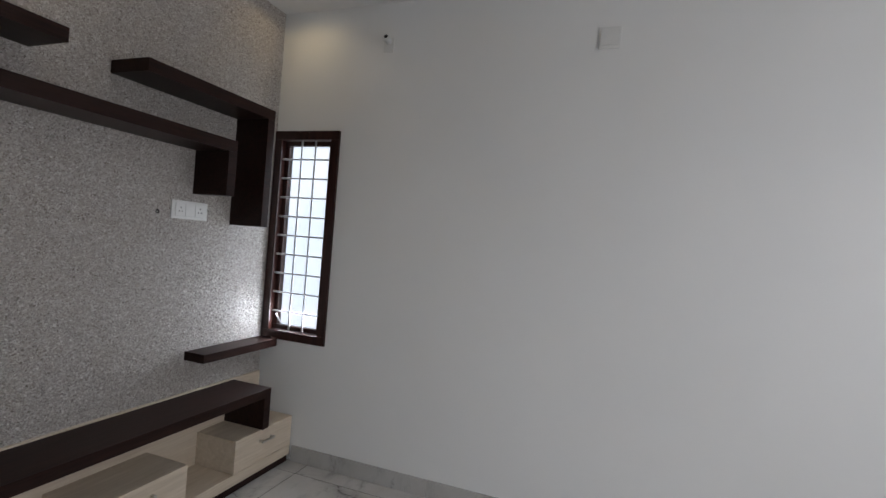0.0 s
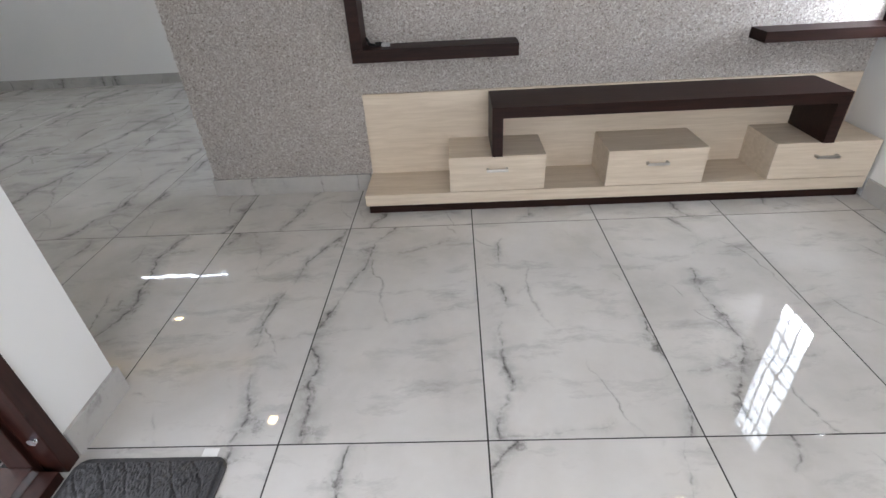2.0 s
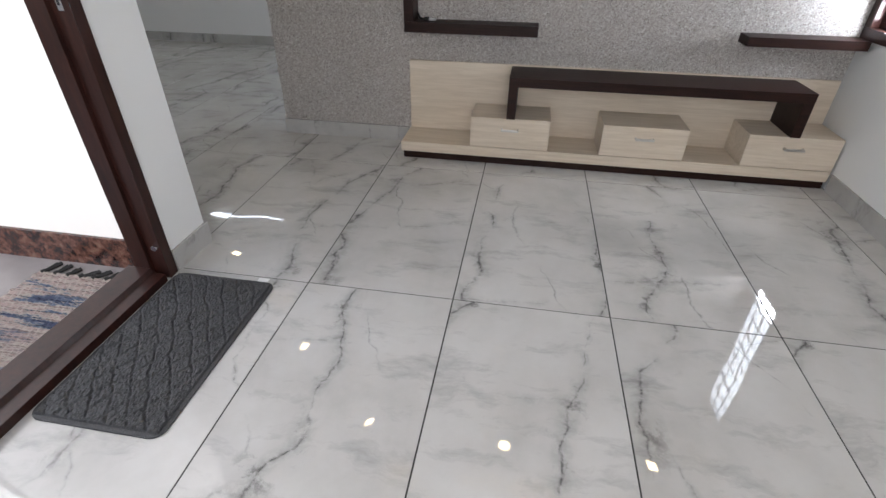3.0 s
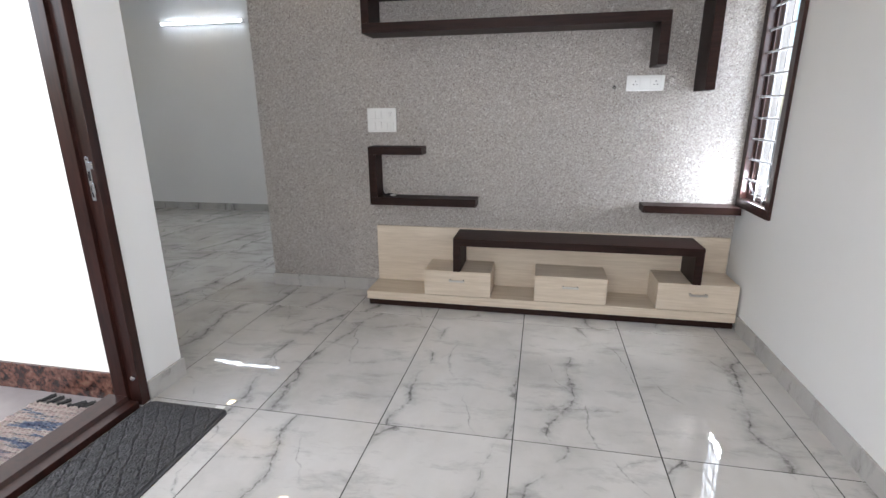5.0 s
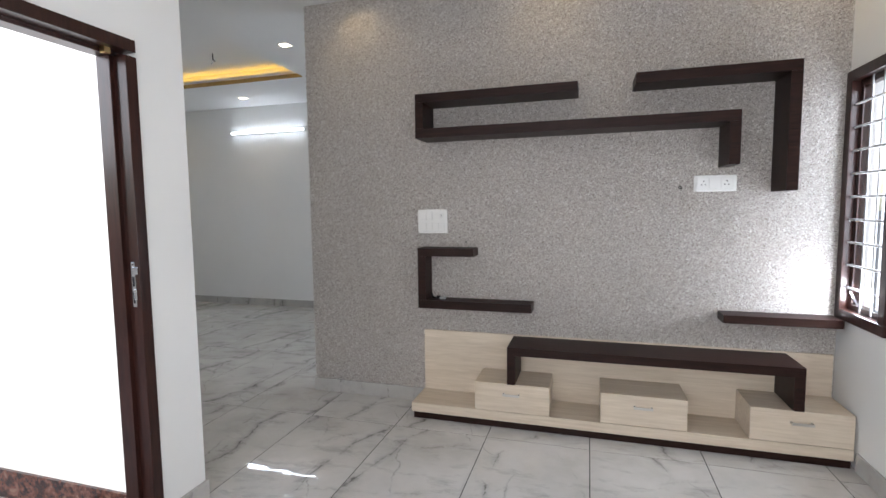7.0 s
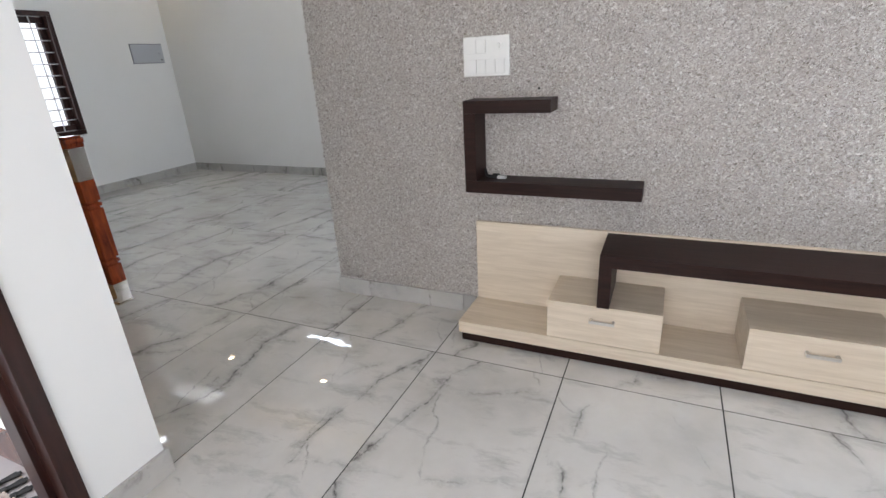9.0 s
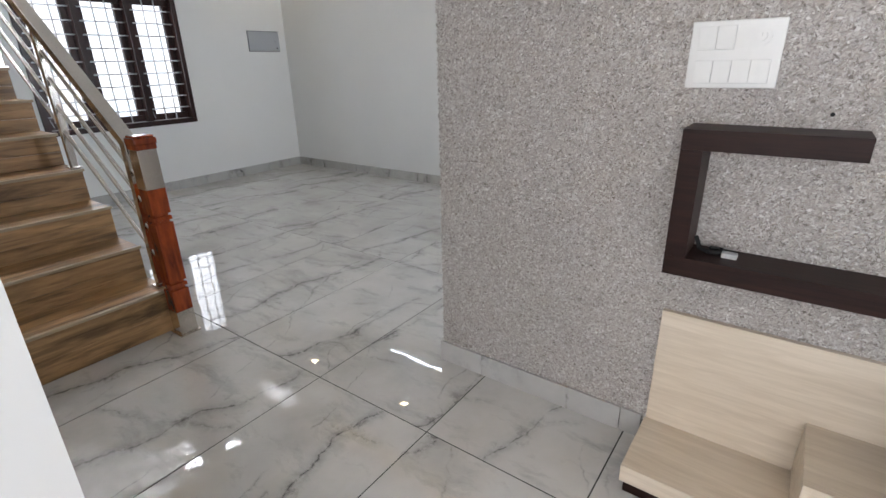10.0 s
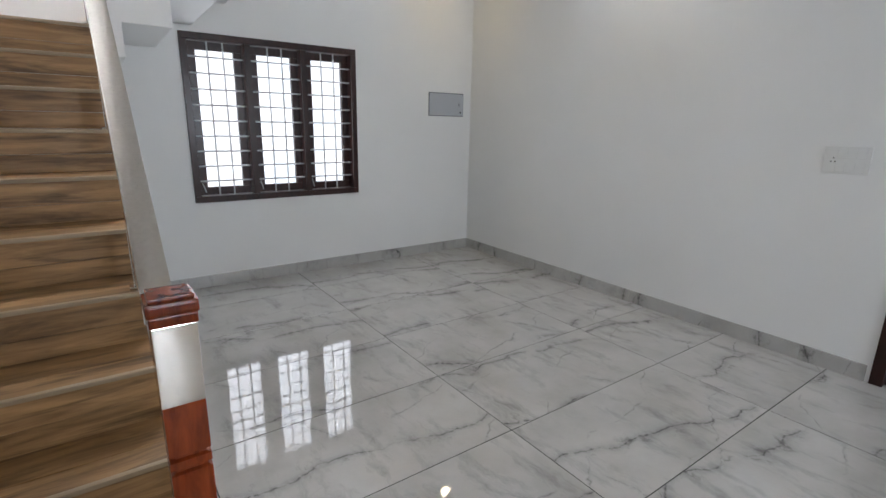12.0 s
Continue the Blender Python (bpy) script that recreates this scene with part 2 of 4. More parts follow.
def rag_stripes(name):
    """Woven rag rug: broken stripes of cream, pink and blue rags."""
    m, nt, b = mat(name)
    v = coords(nt, scale=(0.9, 6.0, 1))
    n = noise_tex(nt, v, 2.0, 4, 0.6)
    v2 = coords(nt, scale=(8, 60, 1))
    k = noise_tex(nt, v2, 3.0, 2)
    f = math_node(nt, "ADD", n, math_node(nt, "MULTIPLY", math_node(nt, "SUBTRACT", k, 0.5), 0.25))
    c = ramp(nt, f, [(0.33, (0.05, 0.065, 0.12)), (0.415, (0.13, 0.165, 0.24)), (0.44, (0.46, 0.43, 0.38)), (0.49, (0.45, 0.34, 0.32)), (0.54, (0.50, 0.46, 0.41)), (0.59, (0.42, 0.33, 0.31)), (0.66, (0.14, 0.17, 0.22))])
    nt.links.new(c, b.inputs["Base Color"])
    b.inputs["Roughness"].default_value = 0.95
    bump(nt, b, k, 0.6, 0.006)
    return m


WALL = paint("white_wall_paint", (0.80, 0.80, 0.785))
CEIL = paint("white_ceiling_paint", (0.82, 0.82, 0.81), 0.7)
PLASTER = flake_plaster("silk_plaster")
TILE = marble("marble_floor_tile")
SKIRT = marble("marble_skirting", 0.86, 0.12)
GROUT = plain("grey_grout", (0.03, 0.03, 0.028), 0.9)
WENGE = wood("wenge_laminate", (0.010, 0.0042, 0.0034), (0.030, 0.0125, 0.0092), (2, 30, 30), 0.42, 4.0)
WENGE.node_tree.nodes["Principled BSDF"].inputs["Specular IOR Level"].default_value = 0.16
OAK = wood("pale_oak_laminate", (0.55, 0.455, 0.345), (0.70, 0.605, 0.485), (1.5, 16, 22), 0.42, 3.0, bands=0.35)
FRAME = wood("dark_polished_teak", (0.014, 0.0055, 0.0045), (0.044, 0.015, 0.011), (14, 14, 2), 0.30, 4.0, coat=0.1, gloss=0.3)
STAIR = wood("wood_plank_tile", (0.100, 0.052, 0.022), (0.52, 0.31, 0.14), (11, 1.5, 13), 0.40, 2.4, bands=0.5, bump_by=0.04, streaks=0.72, gloss=0.4)
NOSE = wood("stair_nosing", (0.30, 0.225, 0.14), (0.44, 0.35, 0.235), (9, 1.1, 12), 0.35, 2.6)
MAHOG = wood("polished_red_mahogany", (0.075, 0.010, 0.004), (0.36, 0.064, 0.014), (12, 12, 2), 0.25, 3.0, coat=0.15, streaks=0.5, gloss=0.3)
STEEL = plain("brushed_steel", (0.66, 0.62, 0.57), 0.15, 1.0, 90, 0.04, 0.0)
CHROME = plain("chrome", (0.8, 0.8, 0.8), 0.12, 1.0, 40, 0.03, 0.0)
GAP_SHADE_MARK = plain("grey_gap_shade_and_mark", (0.60, 0.60, 0.58), 0.7, 0.0, 40, 0.05, 0.0)
NICKEL = plain("satin_nickel", (0.54, 0.52, 0.49), 0.3, 1.0, 120, 0.05, 0.02)
PLASTIC = plain("white_switch_plastic", (0.72, 0.72, 0.70), 0.3, 0.0, 30, 0.02, 0.0)
DARK = plain("black_hole", (0.01, 0.01, 0.01), 0.8)
BARS = plain("white_painted_iron", (0.44, 0.44, 0.45), 0.4, 0.0, 50, 0.06)
GREYBOX = plain("grey_powder_coat", (0.44, 0.46, 0.49), 0.4, 0.2, 120, 0.04)
RUBBER = plain("charcoal_rubber", (0.042, 0.042, 0.044), 0.6, 0.0, 260, 0.45, 0.6)
GLASS = glass("window_glass")
GRANITE = granite("red_granite")
RAG = rag_stripes("rag_weave")
LED = glow("downlight_diffuser", (1.0, 0.86, 0.62), 10.0)
TUBE = glow("tube_light_diffuser", (0.82, 0.91, 1.0), 12.0)
STRIP = glow("warm_led_strip", (1.0, 0.60, 0.08), 4.4)
def haze(name, strength):
    m, nt, b = mat(name)
    n = noise_tex(nt, coords(nt), 0.9, 2)
    c = ramp(nt, n, [(0.35, (0.80, 0.90, 1.0)), (0.5, (1.0, 1.0, 1.0)), (0.68, (1.0, 0.90, 0.88))])
    nt.links.new(c, b.inputs["Emission Color"])
    b.inputs["Base Color"].default_value = (0.8, 0.8, 0.8, 1)
    b.inputs["Emission Strength"].default_value = strength
    return m


HAZE = haze("bright_haze", 1.25)
HAZE_HALL = haze("bright_hall_haze", 0.5)
EARTH = plain("dry_ground", (0.34, 0.30, 0.25), 0.95, 0.0, 3.0, 0.2, 0.3)


# ---- mesh helpers ----
def add_box(bm, x0, x1, y0, y1, z0, z1, bevel=0.0):
    m = Matrix.Translation(((x0 + x1) / 2, (y0 + y1) / 2, (z0 + z1) / 2)) @ Matrix.Diagonal((abs(x1 - x0), abs(y1 - y0), abs(z1 - z0), 1))
    vs = bmesh.ops.create_cube(bm, size=1.0, matrix=m)["verts"]
    if bevel:
        es = list({e for v in vs for e in v.link_edges})
        bmesh.ops.bevel(bm, geom=es, offset=bevel, segments=2, profile=0.7, affect="EDGES")
    return bm


def boxes(*bs, bevel=0.0):
    bm = bmesh.new()
    for b in bs:
        add_box(bm, *b, bevel=bevel)
    return bm


def rod(bm, a, b, r, seg=10):
    a, b = Vector(a), Vector(b)
    d = b - a
    m = Matrix.Translation((a + b) / 2) @ d.to_track_quat("Z", "Y").to_matrix().to_4x4()
    bmesh.ops.create_cone(bm, cap_ends=True, segments=seg, radius1=r, radius2=r, depth=d.length, matrix=m)
    return bm


def profile(points, axis, a, b, bevel=0.0):
    """Extrudes a closed outline along an axis: 'y' takes (x, z) points, 'x' takes (y, z), 'z' takes (x, y)."""
    bm = bmesh.new()
    put = {"y": lambda p, t: (p[0], t, p[1]), "x": lambda p, t: (t, p[0], p[1]), "z": lambda p, t: (p[0], p[1], t)}[axis]
    f = bm.faces.new([bm.verts.new(put(p, a)) for p in points])
    r = bmesh.ops.extrude_face_region(bm, geom=[f])
    shift = Vector(put((0, 0), b - a))
    bmesh.ops.translate(bm, verts=[v for v in r["geom"] if isinstance(v, bmesh.types.BMVert)], vec=shift)
    bmesh.ops.recalc_face_normals(bm, faces=bm.faces)
    if bevel:
        bmesh.ops.bevel(bm, geom=list(bm.edges), offset=bevel, segments=2, profile=0.7, affect="EDGES")
    return bm


def mesh_ob(name, bm, material, smooth=False):
    me = bpy.data.meshes.new(name)
    bm.to_mesh(me)
    bm.free()
    me.materials.append(material)
    if smooth:
        for p in me.polygons:
            p.use_smooth = True
    return new(name, me)


def part(name, bm, material, parent, label="", smooth=False):
    ob = mesh_ob(name, bm, material, smooth)
    ob.parent = parent
    ob.matrix_parent_inverse = parent.matrix_world.inverted()
    return tagged(ob, label)


def structure(name, bm, material, label, category):
    return tagged(mesh_ob(name, bm, material), label, category, kind="structure")


def thing(name, place, label, category, group=""):
    ob = new(name)
    ob.matrix_world = Matrix.Translation(place)
    bpy.context.view_layer.update()
    return tagged(ob, label, category, group)


CZ = 2.86
HX0, HX1, HY1 = -7.84, 0.0, 2.76
DX, PY = -3.105, -1.415

# ---- large structure ----
structure("floor", boxes((DX - 0.15, 0.15, -4.85, 2.9, -0.14, -0.0015), (-7.99, DX - 0.15, PY - 0.12, 2.9, -0.14, -0.0015)), GROUT, "grey grout bed under polished marble tiles", "floor")
structure("ground", boxes((-120, 120, -120, 120, -0.40, -0.30)), EARTH, "dry bare ground round the house", "ground")
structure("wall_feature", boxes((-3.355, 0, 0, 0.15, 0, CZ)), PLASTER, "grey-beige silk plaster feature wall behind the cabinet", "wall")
# side wall with the narrow window
WY0, WY1, WZ0, WZ1 = -0.484, -0.004, 0.752, 2.093
# the opening beyond the feature wall is invented, to let the hall fill in
structure("wall_window_side", boxes((0, 0.15, WY1, 0.85, 0, 3.2), (0, 0.15, 2.15, 2.9, 0, 3.2), (0, 0.15, 0.85, 2.15, 0, 0.95), (0, 0.15, 0.85, 2.15, 2.15, 3.2), (0, 0.15, -4.85, WY0, 0, 3.2), (0, 0.15, WY0, WY1, 0, WZ0), (0, 0.15, WY0, WY1, WZ1, 3.2)), WALL, "plain white painted wall with a narrow window", "wall")
# unseen rear wall; its opening is added for the fill lamp
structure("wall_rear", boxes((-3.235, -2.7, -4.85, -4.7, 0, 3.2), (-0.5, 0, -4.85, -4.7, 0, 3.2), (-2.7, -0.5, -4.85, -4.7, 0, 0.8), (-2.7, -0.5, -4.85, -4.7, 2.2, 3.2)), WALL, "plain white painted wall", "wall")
# wall of the entrance door, and the wall beside the stairs
DY0, DY1, DZ1 = -2.95, -1.657, 2.07
structure("wall_entrance", boxes((DX - 0.15, DX, DY1, PY - 0.12, 0, CZ), (DX - 0.15, DX, -4.7, DY0, 0, CZ), (DX - 0.15, DX, DY0, DY1, DZ1, CZ)), WALL, "white painted wall round the entrance door", "wall")
structure("wall_stair_side", boxes((HX0, DX, PY - 0.12, PY, 0, 5.4)), WALL, "white painted wall beside the staircase", "wall")
HWY0, HWY1, HWZ0, HWZ1 = -0.03, 1.403, 0.715, 2.01
structure("wall_hall_window", boxes((HX0 - 0.15, HX0, PY - 0.12, HWY0, 0, 5.4), (HX0 - 0.15, HX0, HWY1, 2.91, 0, 5.4), (HX0 - 0.15, HX0, HWY0, HWY1, 0, HWZ0), (HX0 - 0.15, HX0, HWY0, HWY1, HWZ1, 3.45), (HX0 - 0.15, HX0, HWY0, 0.25, 3.45, 5.4), (HX0 - 0.15, HX0, 0.25, HWY1, 4.6, 5.4)), WALL, "white painted wall with a barred window", "wall")
BDX0, BDX1, BDZ = -4.135, -3.22, 2.1
structure("wall_hall_back", boxes((HX0, BDX0, HY1, HY1 + 0.15, 0, 5.4), (BDX1, 0, HY1, HY1 + 0.15, 0, 5.4), (BDX0, BDX1, HY1, HY1 + 0.15, BDZ, 5.4)), WALL, "white painted wall at the back of the hall", "wall")
structure("wall_back_room", boxes((BDX0 - 0.3, BDX1 + 0.3, HY1 + 0.9, HY1 + 1.0, 0, CZ)), WALL, "white wall of the room behind the hall door", "wall")


def frame_slab(bm, x0, x1, y0, y1, holes, z0, z1):
    """A slab with rectangular holes side by side in x, all sharing one reach in y."""
    xs = x0
    hy0, hy1 = holes[0][2], holes[0][3]
    add_box(bm, x0, x1, y0, hy0, z0, z1)
    add_box(bm, x0, x1, hy1, y1, z0, z1)
    for hx0, hx1, _, _ in holes:
        add_box(bm, xs, hx0, hy0, hy1, z0, z1)
        xs = hx1
    add_box(bm, xs, x1, hy0, hy1, z0, z1)
    return bm


bm = bmesh.new()
frame_slab(bm, DX, 0, -4.7, 0.0, [(-2.66, -0.47, -3.6, -0.49)], CZ, 2.895)
frame_slab(bm, DX, 0, -4.7, 0.0, [(-2.63, -2.31, -3.5, -0.535), (-2.0, -1.112, -3.5, -0.535), (-0.79, -0.50, -3.5, -0.535)], 2.895, 2.912)
frame_slab(bm, DX, 0, -4.7, 0.0, [(-2.73, -2.25, -3.6, -0.45), (-2.07, -1.04, -3.6, -0.45), (-0.85, -0.40, -3.6, -0.45)], 2.912, 3.03)
add_box(bm, -3.235, 0.15, -4.85, 0.15, 3.03, 3.2)
add_box(bm, -3.355, 0, 0.0, 0.15, CZ, 3.03)
structure("ceiling_living", bm, CEIL, "white false ceiling with lit recessed coves", "ceiling")
bm = bmesh.new()
HC = (-6.35, -4.40, 0.30, 1.60)
# hall ceiling leaves the stairwell open above the flights
frame_slab(bm, -6.85, DX, -0.52, HY1, [HC], CZ, 2.93)
frame_slab(bm, -6.85, DX, -0.52, HY1, [(HC[0] - 0.1, HC[1] + 0.1, HC[2] - 0.1, HC[3] + 0.1)], 2.93, 3.01)
add_box(bm, -6.85, DX, -0.52, HY1, 3.01, 3.2)
add_box(bm, DX, HX1, 0.15, HY1, CZ, 3.2)
add_box(bm, -4.62, DX, PY, -0.52, CZ, 3.2)
for x in (HX0, -6.85):
    for y, z in ((1.6, CZ), (HY1, CZ), (HY1, 3.2), (2.0, 3.2)):
        bm.verts.new((x, y, z))
bm.verts.ensure_lookup_table()
ends = bm.verts[-8:-4], bm.verts[-4:]
for k in range(4):
    bm.faces.new((ends[0][k], ends[0][(k + 1) % 4], ends[1][(k + 1) % 4], ends[1][k]))
for e in ends:
    bm.faces.new(e)
structure("ceiling_hall", bm, CEIL, "white false ceiling with a warm lit recess", "ceiling")
structure("ceiling_stairwell", boxes((-8.0, DX, PY - 0.12, 2.9, 5.4, 5.5), (-4.62, -4.5, PY, -0.52, 3.2, 5.4), (-6.85, -4.62, -0.52, -0.42, 3.2, 5.4), (-6.85, -6.75, -0.42, HY1, 3.2, 5.4)), CEIL, "white ceiling and walls above the stairwell", "ceiling")

# ---- tiles ----
def tiles():
    """600 x 1200 tiles with open joints, cut where they meet the walls."""
    floor = bpy.data.objects["floor"]
    cut = {}
    for i in range(-10, 6):
        for j in range(-4, 4):
            x0, x1 = -2.53 + 0.6 * i, -1.93 + 0.6 * i
            y0, y1 = -0.43 + 1.2 * j, 0.77 + 1.2 * j
            x0, x1 = max(x0, HX0), min(x1, 0.0)
            low = PY if (x0 + x1) / 2 < DX - 0.05 else -4.7
            y0, y1 = max(y0, low), min(y1, HY1 + 0.05)
            if x1 - x0 < 0.01 or y1 - y0 < 0.01:
                continue
            w, d = round((x1 - x0) / 2 - 0.0025, 4), round((y1 - y0) / 2 - 0.0025, 4)
            if (w, d) not in cut:
                bm = add_box(bmesh.new(), -w, w, -d, d, -0.012, 0, 0.0005)
                me = bpy.data.meshes.new("tile")
                bm.to_mesh(me)
                bm.free()
                me.materials.append(TILE)
                cut[w, d] = me
            t = new("tile", cut[w, d])
            t.parent = floor
            t.matrix_world = Matrix.Translation(((x0 + x1) / 2, (y0 + y1) / 2, 0))


# ---- skirting ----
def skirting(along, at, a, b, face, z1=0.098, first=0.6):
    """Marble strips along a wall; along: 'x' or 'y'; face: +1/-1, the side on which the wall's front looks."""
    root = thing("baseboard", (at if along == "y" else a, at if along == "x" else a, 0), "grey marble skirting tiles along the wall", "baseboard")
    root["kind"] = "structure"
    p = a
    while p < b - 0.001:
        q = min(b, p + (first if p == a else 0.6))
        lo, hi = sorted((at, at + face * 0.012))
        box = (p + 0.001, q - 0.001, lo, hi, 0.0, z1) if along == "x" else (lo, hi, p + 0.001, q - 0.001, 0.0, z1)
        part("strip", boxes(box, bevel=0.0012), SKIRT, root)
        p = q


skirting("x", 0, -3.355, -2.475, -1, first=0.205)
skirting("y", -3.355, -0.012, 0.15, -1)
skirting("y", 0, -4.7, -0.30, -1, first=0.47)
skirting("y", DX, DY1 + 0.004, PY + 0.012, 1)
skirting("y", DX, -4.7, -2.955, 1)
skirting("x", PY, -4.70, DX, 1)
skirting("x", HY1, HX0 + 0.012, BDX0 - 0.02, -1, first=0.35)
skirting("x", HY1, BDX1 + 0.02, HX1, -1)
skirting("y", HX0, -0.5, HY1, 1, first=0.35)
skirting("x", 0.15, -3.355, HX1 - 0.001, 1)


# ---- windows ----
def window(name, wall_x, inward, y0, y1, z0, z1, lights, label, depth=0.10, fw=0.05, sash=0.062, rows=9, grille=0.028):
    """A casement in a wall across x: frame, sashes, panes and an iron grille. inward: +1 or -1, where the room lies."""
    root = thing(name, (wall_x, (y0 + y1) / 2, z0), label, "window")
    root["kind"] = "structure"

    def bx(d0, d1):
        return sorted((wall_x + inward * d0, wall_x + inward * d1))
    a, b = bx(0.018, -depth)
    part("window_frame", boxes((a, b, y0, y1, z0, z0 + fw), (a, b, y0, y1, z1 - fw, z1), (a, b, y0, y0 + fw, z0 + fw, z1 - fw), (a, b, y1 - fw, y1, z0 + fw, z1 - fw), bevel=0.004), FRAME, root)
    n = lights
    w = (y1 - y0 - fw) / n
    for i in range(n):
        l0, l1 = y0 + fw + i * w, y0 + (i + 1) * w
        if i:
            part("mullion", boxes((a + 0.004, b - 0.004, l0 - fw, l0, z0 + fw, z1 - fw), bevel=0.004), FRAME, root)
        c, d = bx(-depth + 0.04, -depth)
        zz0, zz1 = z0 + fw + 0.003, z1 - fw - 0.003
        yy0, yy1 = l0 + 0.003, l1 - 0.003
        s = part("sash", boxes((c, d, yy0, yy1, zz0, zz0 + sash), (c, d, yy0, yy1, zz1 - sash, zz1), (c, d, yy0, yy0 + sash, zz0 + sash, zz1 - sash), (c, d, yy1 - sash, yy1, zz0 + sash, zz1 - sash), bevel=0.003), FRAME, root)
        m = (c + d) / 2
        pane = part("pane", boxes((m - 0.002, m + 0.002, yy0 + sash - 0.005, yy1 - sash + 0.005, zz0 + sash - 0.005, zz1 - sash + 0.005)), GLASS, s)
        pane.visible_shadow = False
        # iron grille
        g = wall_x - inward * grille
        for k in range(rows):
            z = z0 + fw + (z1 - z0 - 2 * fw) * (k + 1) / (rows + 1)
            part("grille_rod", rod(bmesh.new(), (g, l0 - 0.012 if i else l0, z), (g, l1, z), 0.0068, 8), BARS, root)
        for k in (1, 2):
            y = l0 + (l1 - l0) * (0.08 + 0.28 * k)
            part("grille_bar", boxes((g - 0.011, g - 0.006, y - 0.006, y + 0.006, z0 + fw, z1 - fw)) if inward > 0 else boxes((g + 0.006, g + 0.011, y - 0.006, y + 0.006, z0 + fw, z1 - fw)), BARS, root)
        # stay
        part("casement_stay", rod(bmesh.new(), (g - inward * 0.01, yy0 + 0.02 if inward > 0 else yy1 - 0.02, z0 + fw + 0.10), (g - inward * 0.04, yy0 + 0.05 if inward > 0 else yy1 - 0.06, z0 + fw + 0.012), 0.005, 8), BARS, root)
    return root


window("window_1", 0.0, -1, WY0, WY1, WZ0, WZ1, 1, "narrow dark teak window with white iron grille", depth=0.062, fw=0.056, sash=0.03, grille=0.008)
window("window_2", HX0, 1, HWY0, HWY1, HWZ0, HWZ1, 3, "dark teak window of three lights with white iron grille")
window("window_3", HX0, 1, 0.25, 1.40, 3.45, 4.6, 2, "barred dark teak window high in the stairwell")

# ---- glowing backdrops that stand for the overexposed outdoors ----
structure("backdrop", boxes((1.6, 1.65, -4, 3, -0.3, 4.5)), HAZE, "pale overexposed sky and haze outside the windows", "backdrop")
structure("backdrop", boxes((-9.55, -9.5, -4, 5, -0.3, 6.5)), HAZE_HALL, "white overexposed haze outside the hall windows", "backdrop")
# unseen glowing panel behind the added rear opening; also blocks the sun
structure("backdrop", boxes((-3.2, 0.1, -5.45, -5.4, -0.3, 4.0)), HAZE, "glowing panel behind the added rear opening, keeping sun out", "backdrop")


# ---- entrance ----
def entrance():
    door = thing("door_1", (DX, (DY0 + DY1) / 2, 0), "open entrance doorway with dark polished teak frame", "door frame")
    door["kind"] = "structure"
    x0, x1, xs = DX - 0.125, DX + 0.008, DX - 0.055
    j, stop = 0.048, 0.066
    # rebated jambs: front face, rebate for the leaf, deeper stop behind
    for y, d in ((DY1, -1), (DY0, 1)):
        pts = [(x0, y), (x1, y), (x1, y + d * j), (xs, y + d * j), (xs, y + d * stop), (x0, y + d * stop)]
        part("jamb", profile(pts, "z", 0.0, DZ1 - stop, 0.003), FRAME, door)
    pts = [(x0, DZ1), (x1, DZ1), (x1, DZ1 - j), (xs, DZ1 - j), (xs, DZ1 - stop + 0.001), (x0, DZ1 - stop + 0.001)]
    part("head", profile(pts, "y", DY0 + 0.0005, DY1 - 0.0005, 0.003), FRAME, door)
    part("threshold", profile([(x0 - 0.03, -0.1), (x1 - 0.001, -0.0), (x1 - 0.001, 0.034), (xs + 0.012, 0.036), (xs, 0.054), (x0 - 0.03, 0.056)], "y", DY0 + stop, DY1 - stop, 0.003), FRAME, door)
    yj = DY1 - j
    part("strike_plate", boxes((DX - 0.033, DX - 0.013, yj - 0.003, yj + 0.003, 1.0, 1.185), bevel=0.0012), CHROME, door, "chrome strike plate")
    part("strike_lip", boxes((DX - 0.025, DX + 0.001, yj - 0.005, yj - 0.001, 1.135, 1.165), (DX - 0.019, DX - 0.007, yj - 0.007, yj - 0.001, 1.03, 1.075), bevel=0.0015), CHROME, door, "bent chrome lip")
    part("latch_hole", boxes((DX - 0.028, DX - 0.019, yj - 0.0042, yj - 0.002, 1.085, 1.125), (DX - 0.028, DX - 0.021, yj - 0.0042, yj - 0.002, 1.015, 1.065)), DARK, door, "dark latch opening")
    part("strike_screw", rod(bmesh.new(), (DX - 0.023, yj - 0.0045, 1.175), (DX - 0.023, yj - 0.002, 1.175), 0.003, 8), DARK, door)
    part("floor_stop", rod(bmesh.new(), (DX - 0.012, DY1 - j - 0.012, 0.15), (DX - 0.012, DY1 - j + 0.01, 0.15), 0.012), CHROME, door, "small chrome stud")
    part("tower_bolt_keep", boxes((DX - 0.050, DX - 0.024, DY1 - j - 0.06, DY1 - j - 0.034, DZ1 - j - 0.024, DZ1 - j + 0.004), bevel=0.003), plain("brass", (0.55, 0.42, 0.2), 0.3, 1.0), door, "brass bolt keep")


entrance()
structure("porch_floor", boxes((-6.4, DX - 0.16, -4.7, PY - 0.12, -0.3, -0.11)), plain("grey_porch_tile", (0.24, 0.22, 0.215), 0.35, 0, 8.0), "smooth grey porch floor outside the door", "floor")
structure("porch_skirting", boxes((-6.4, DX - 0.15, PY - 0.135, PY - 0.12, -0.11, 0.045)), GRANITE, "red-brown granite skirting along the porch wall", "baseboard")


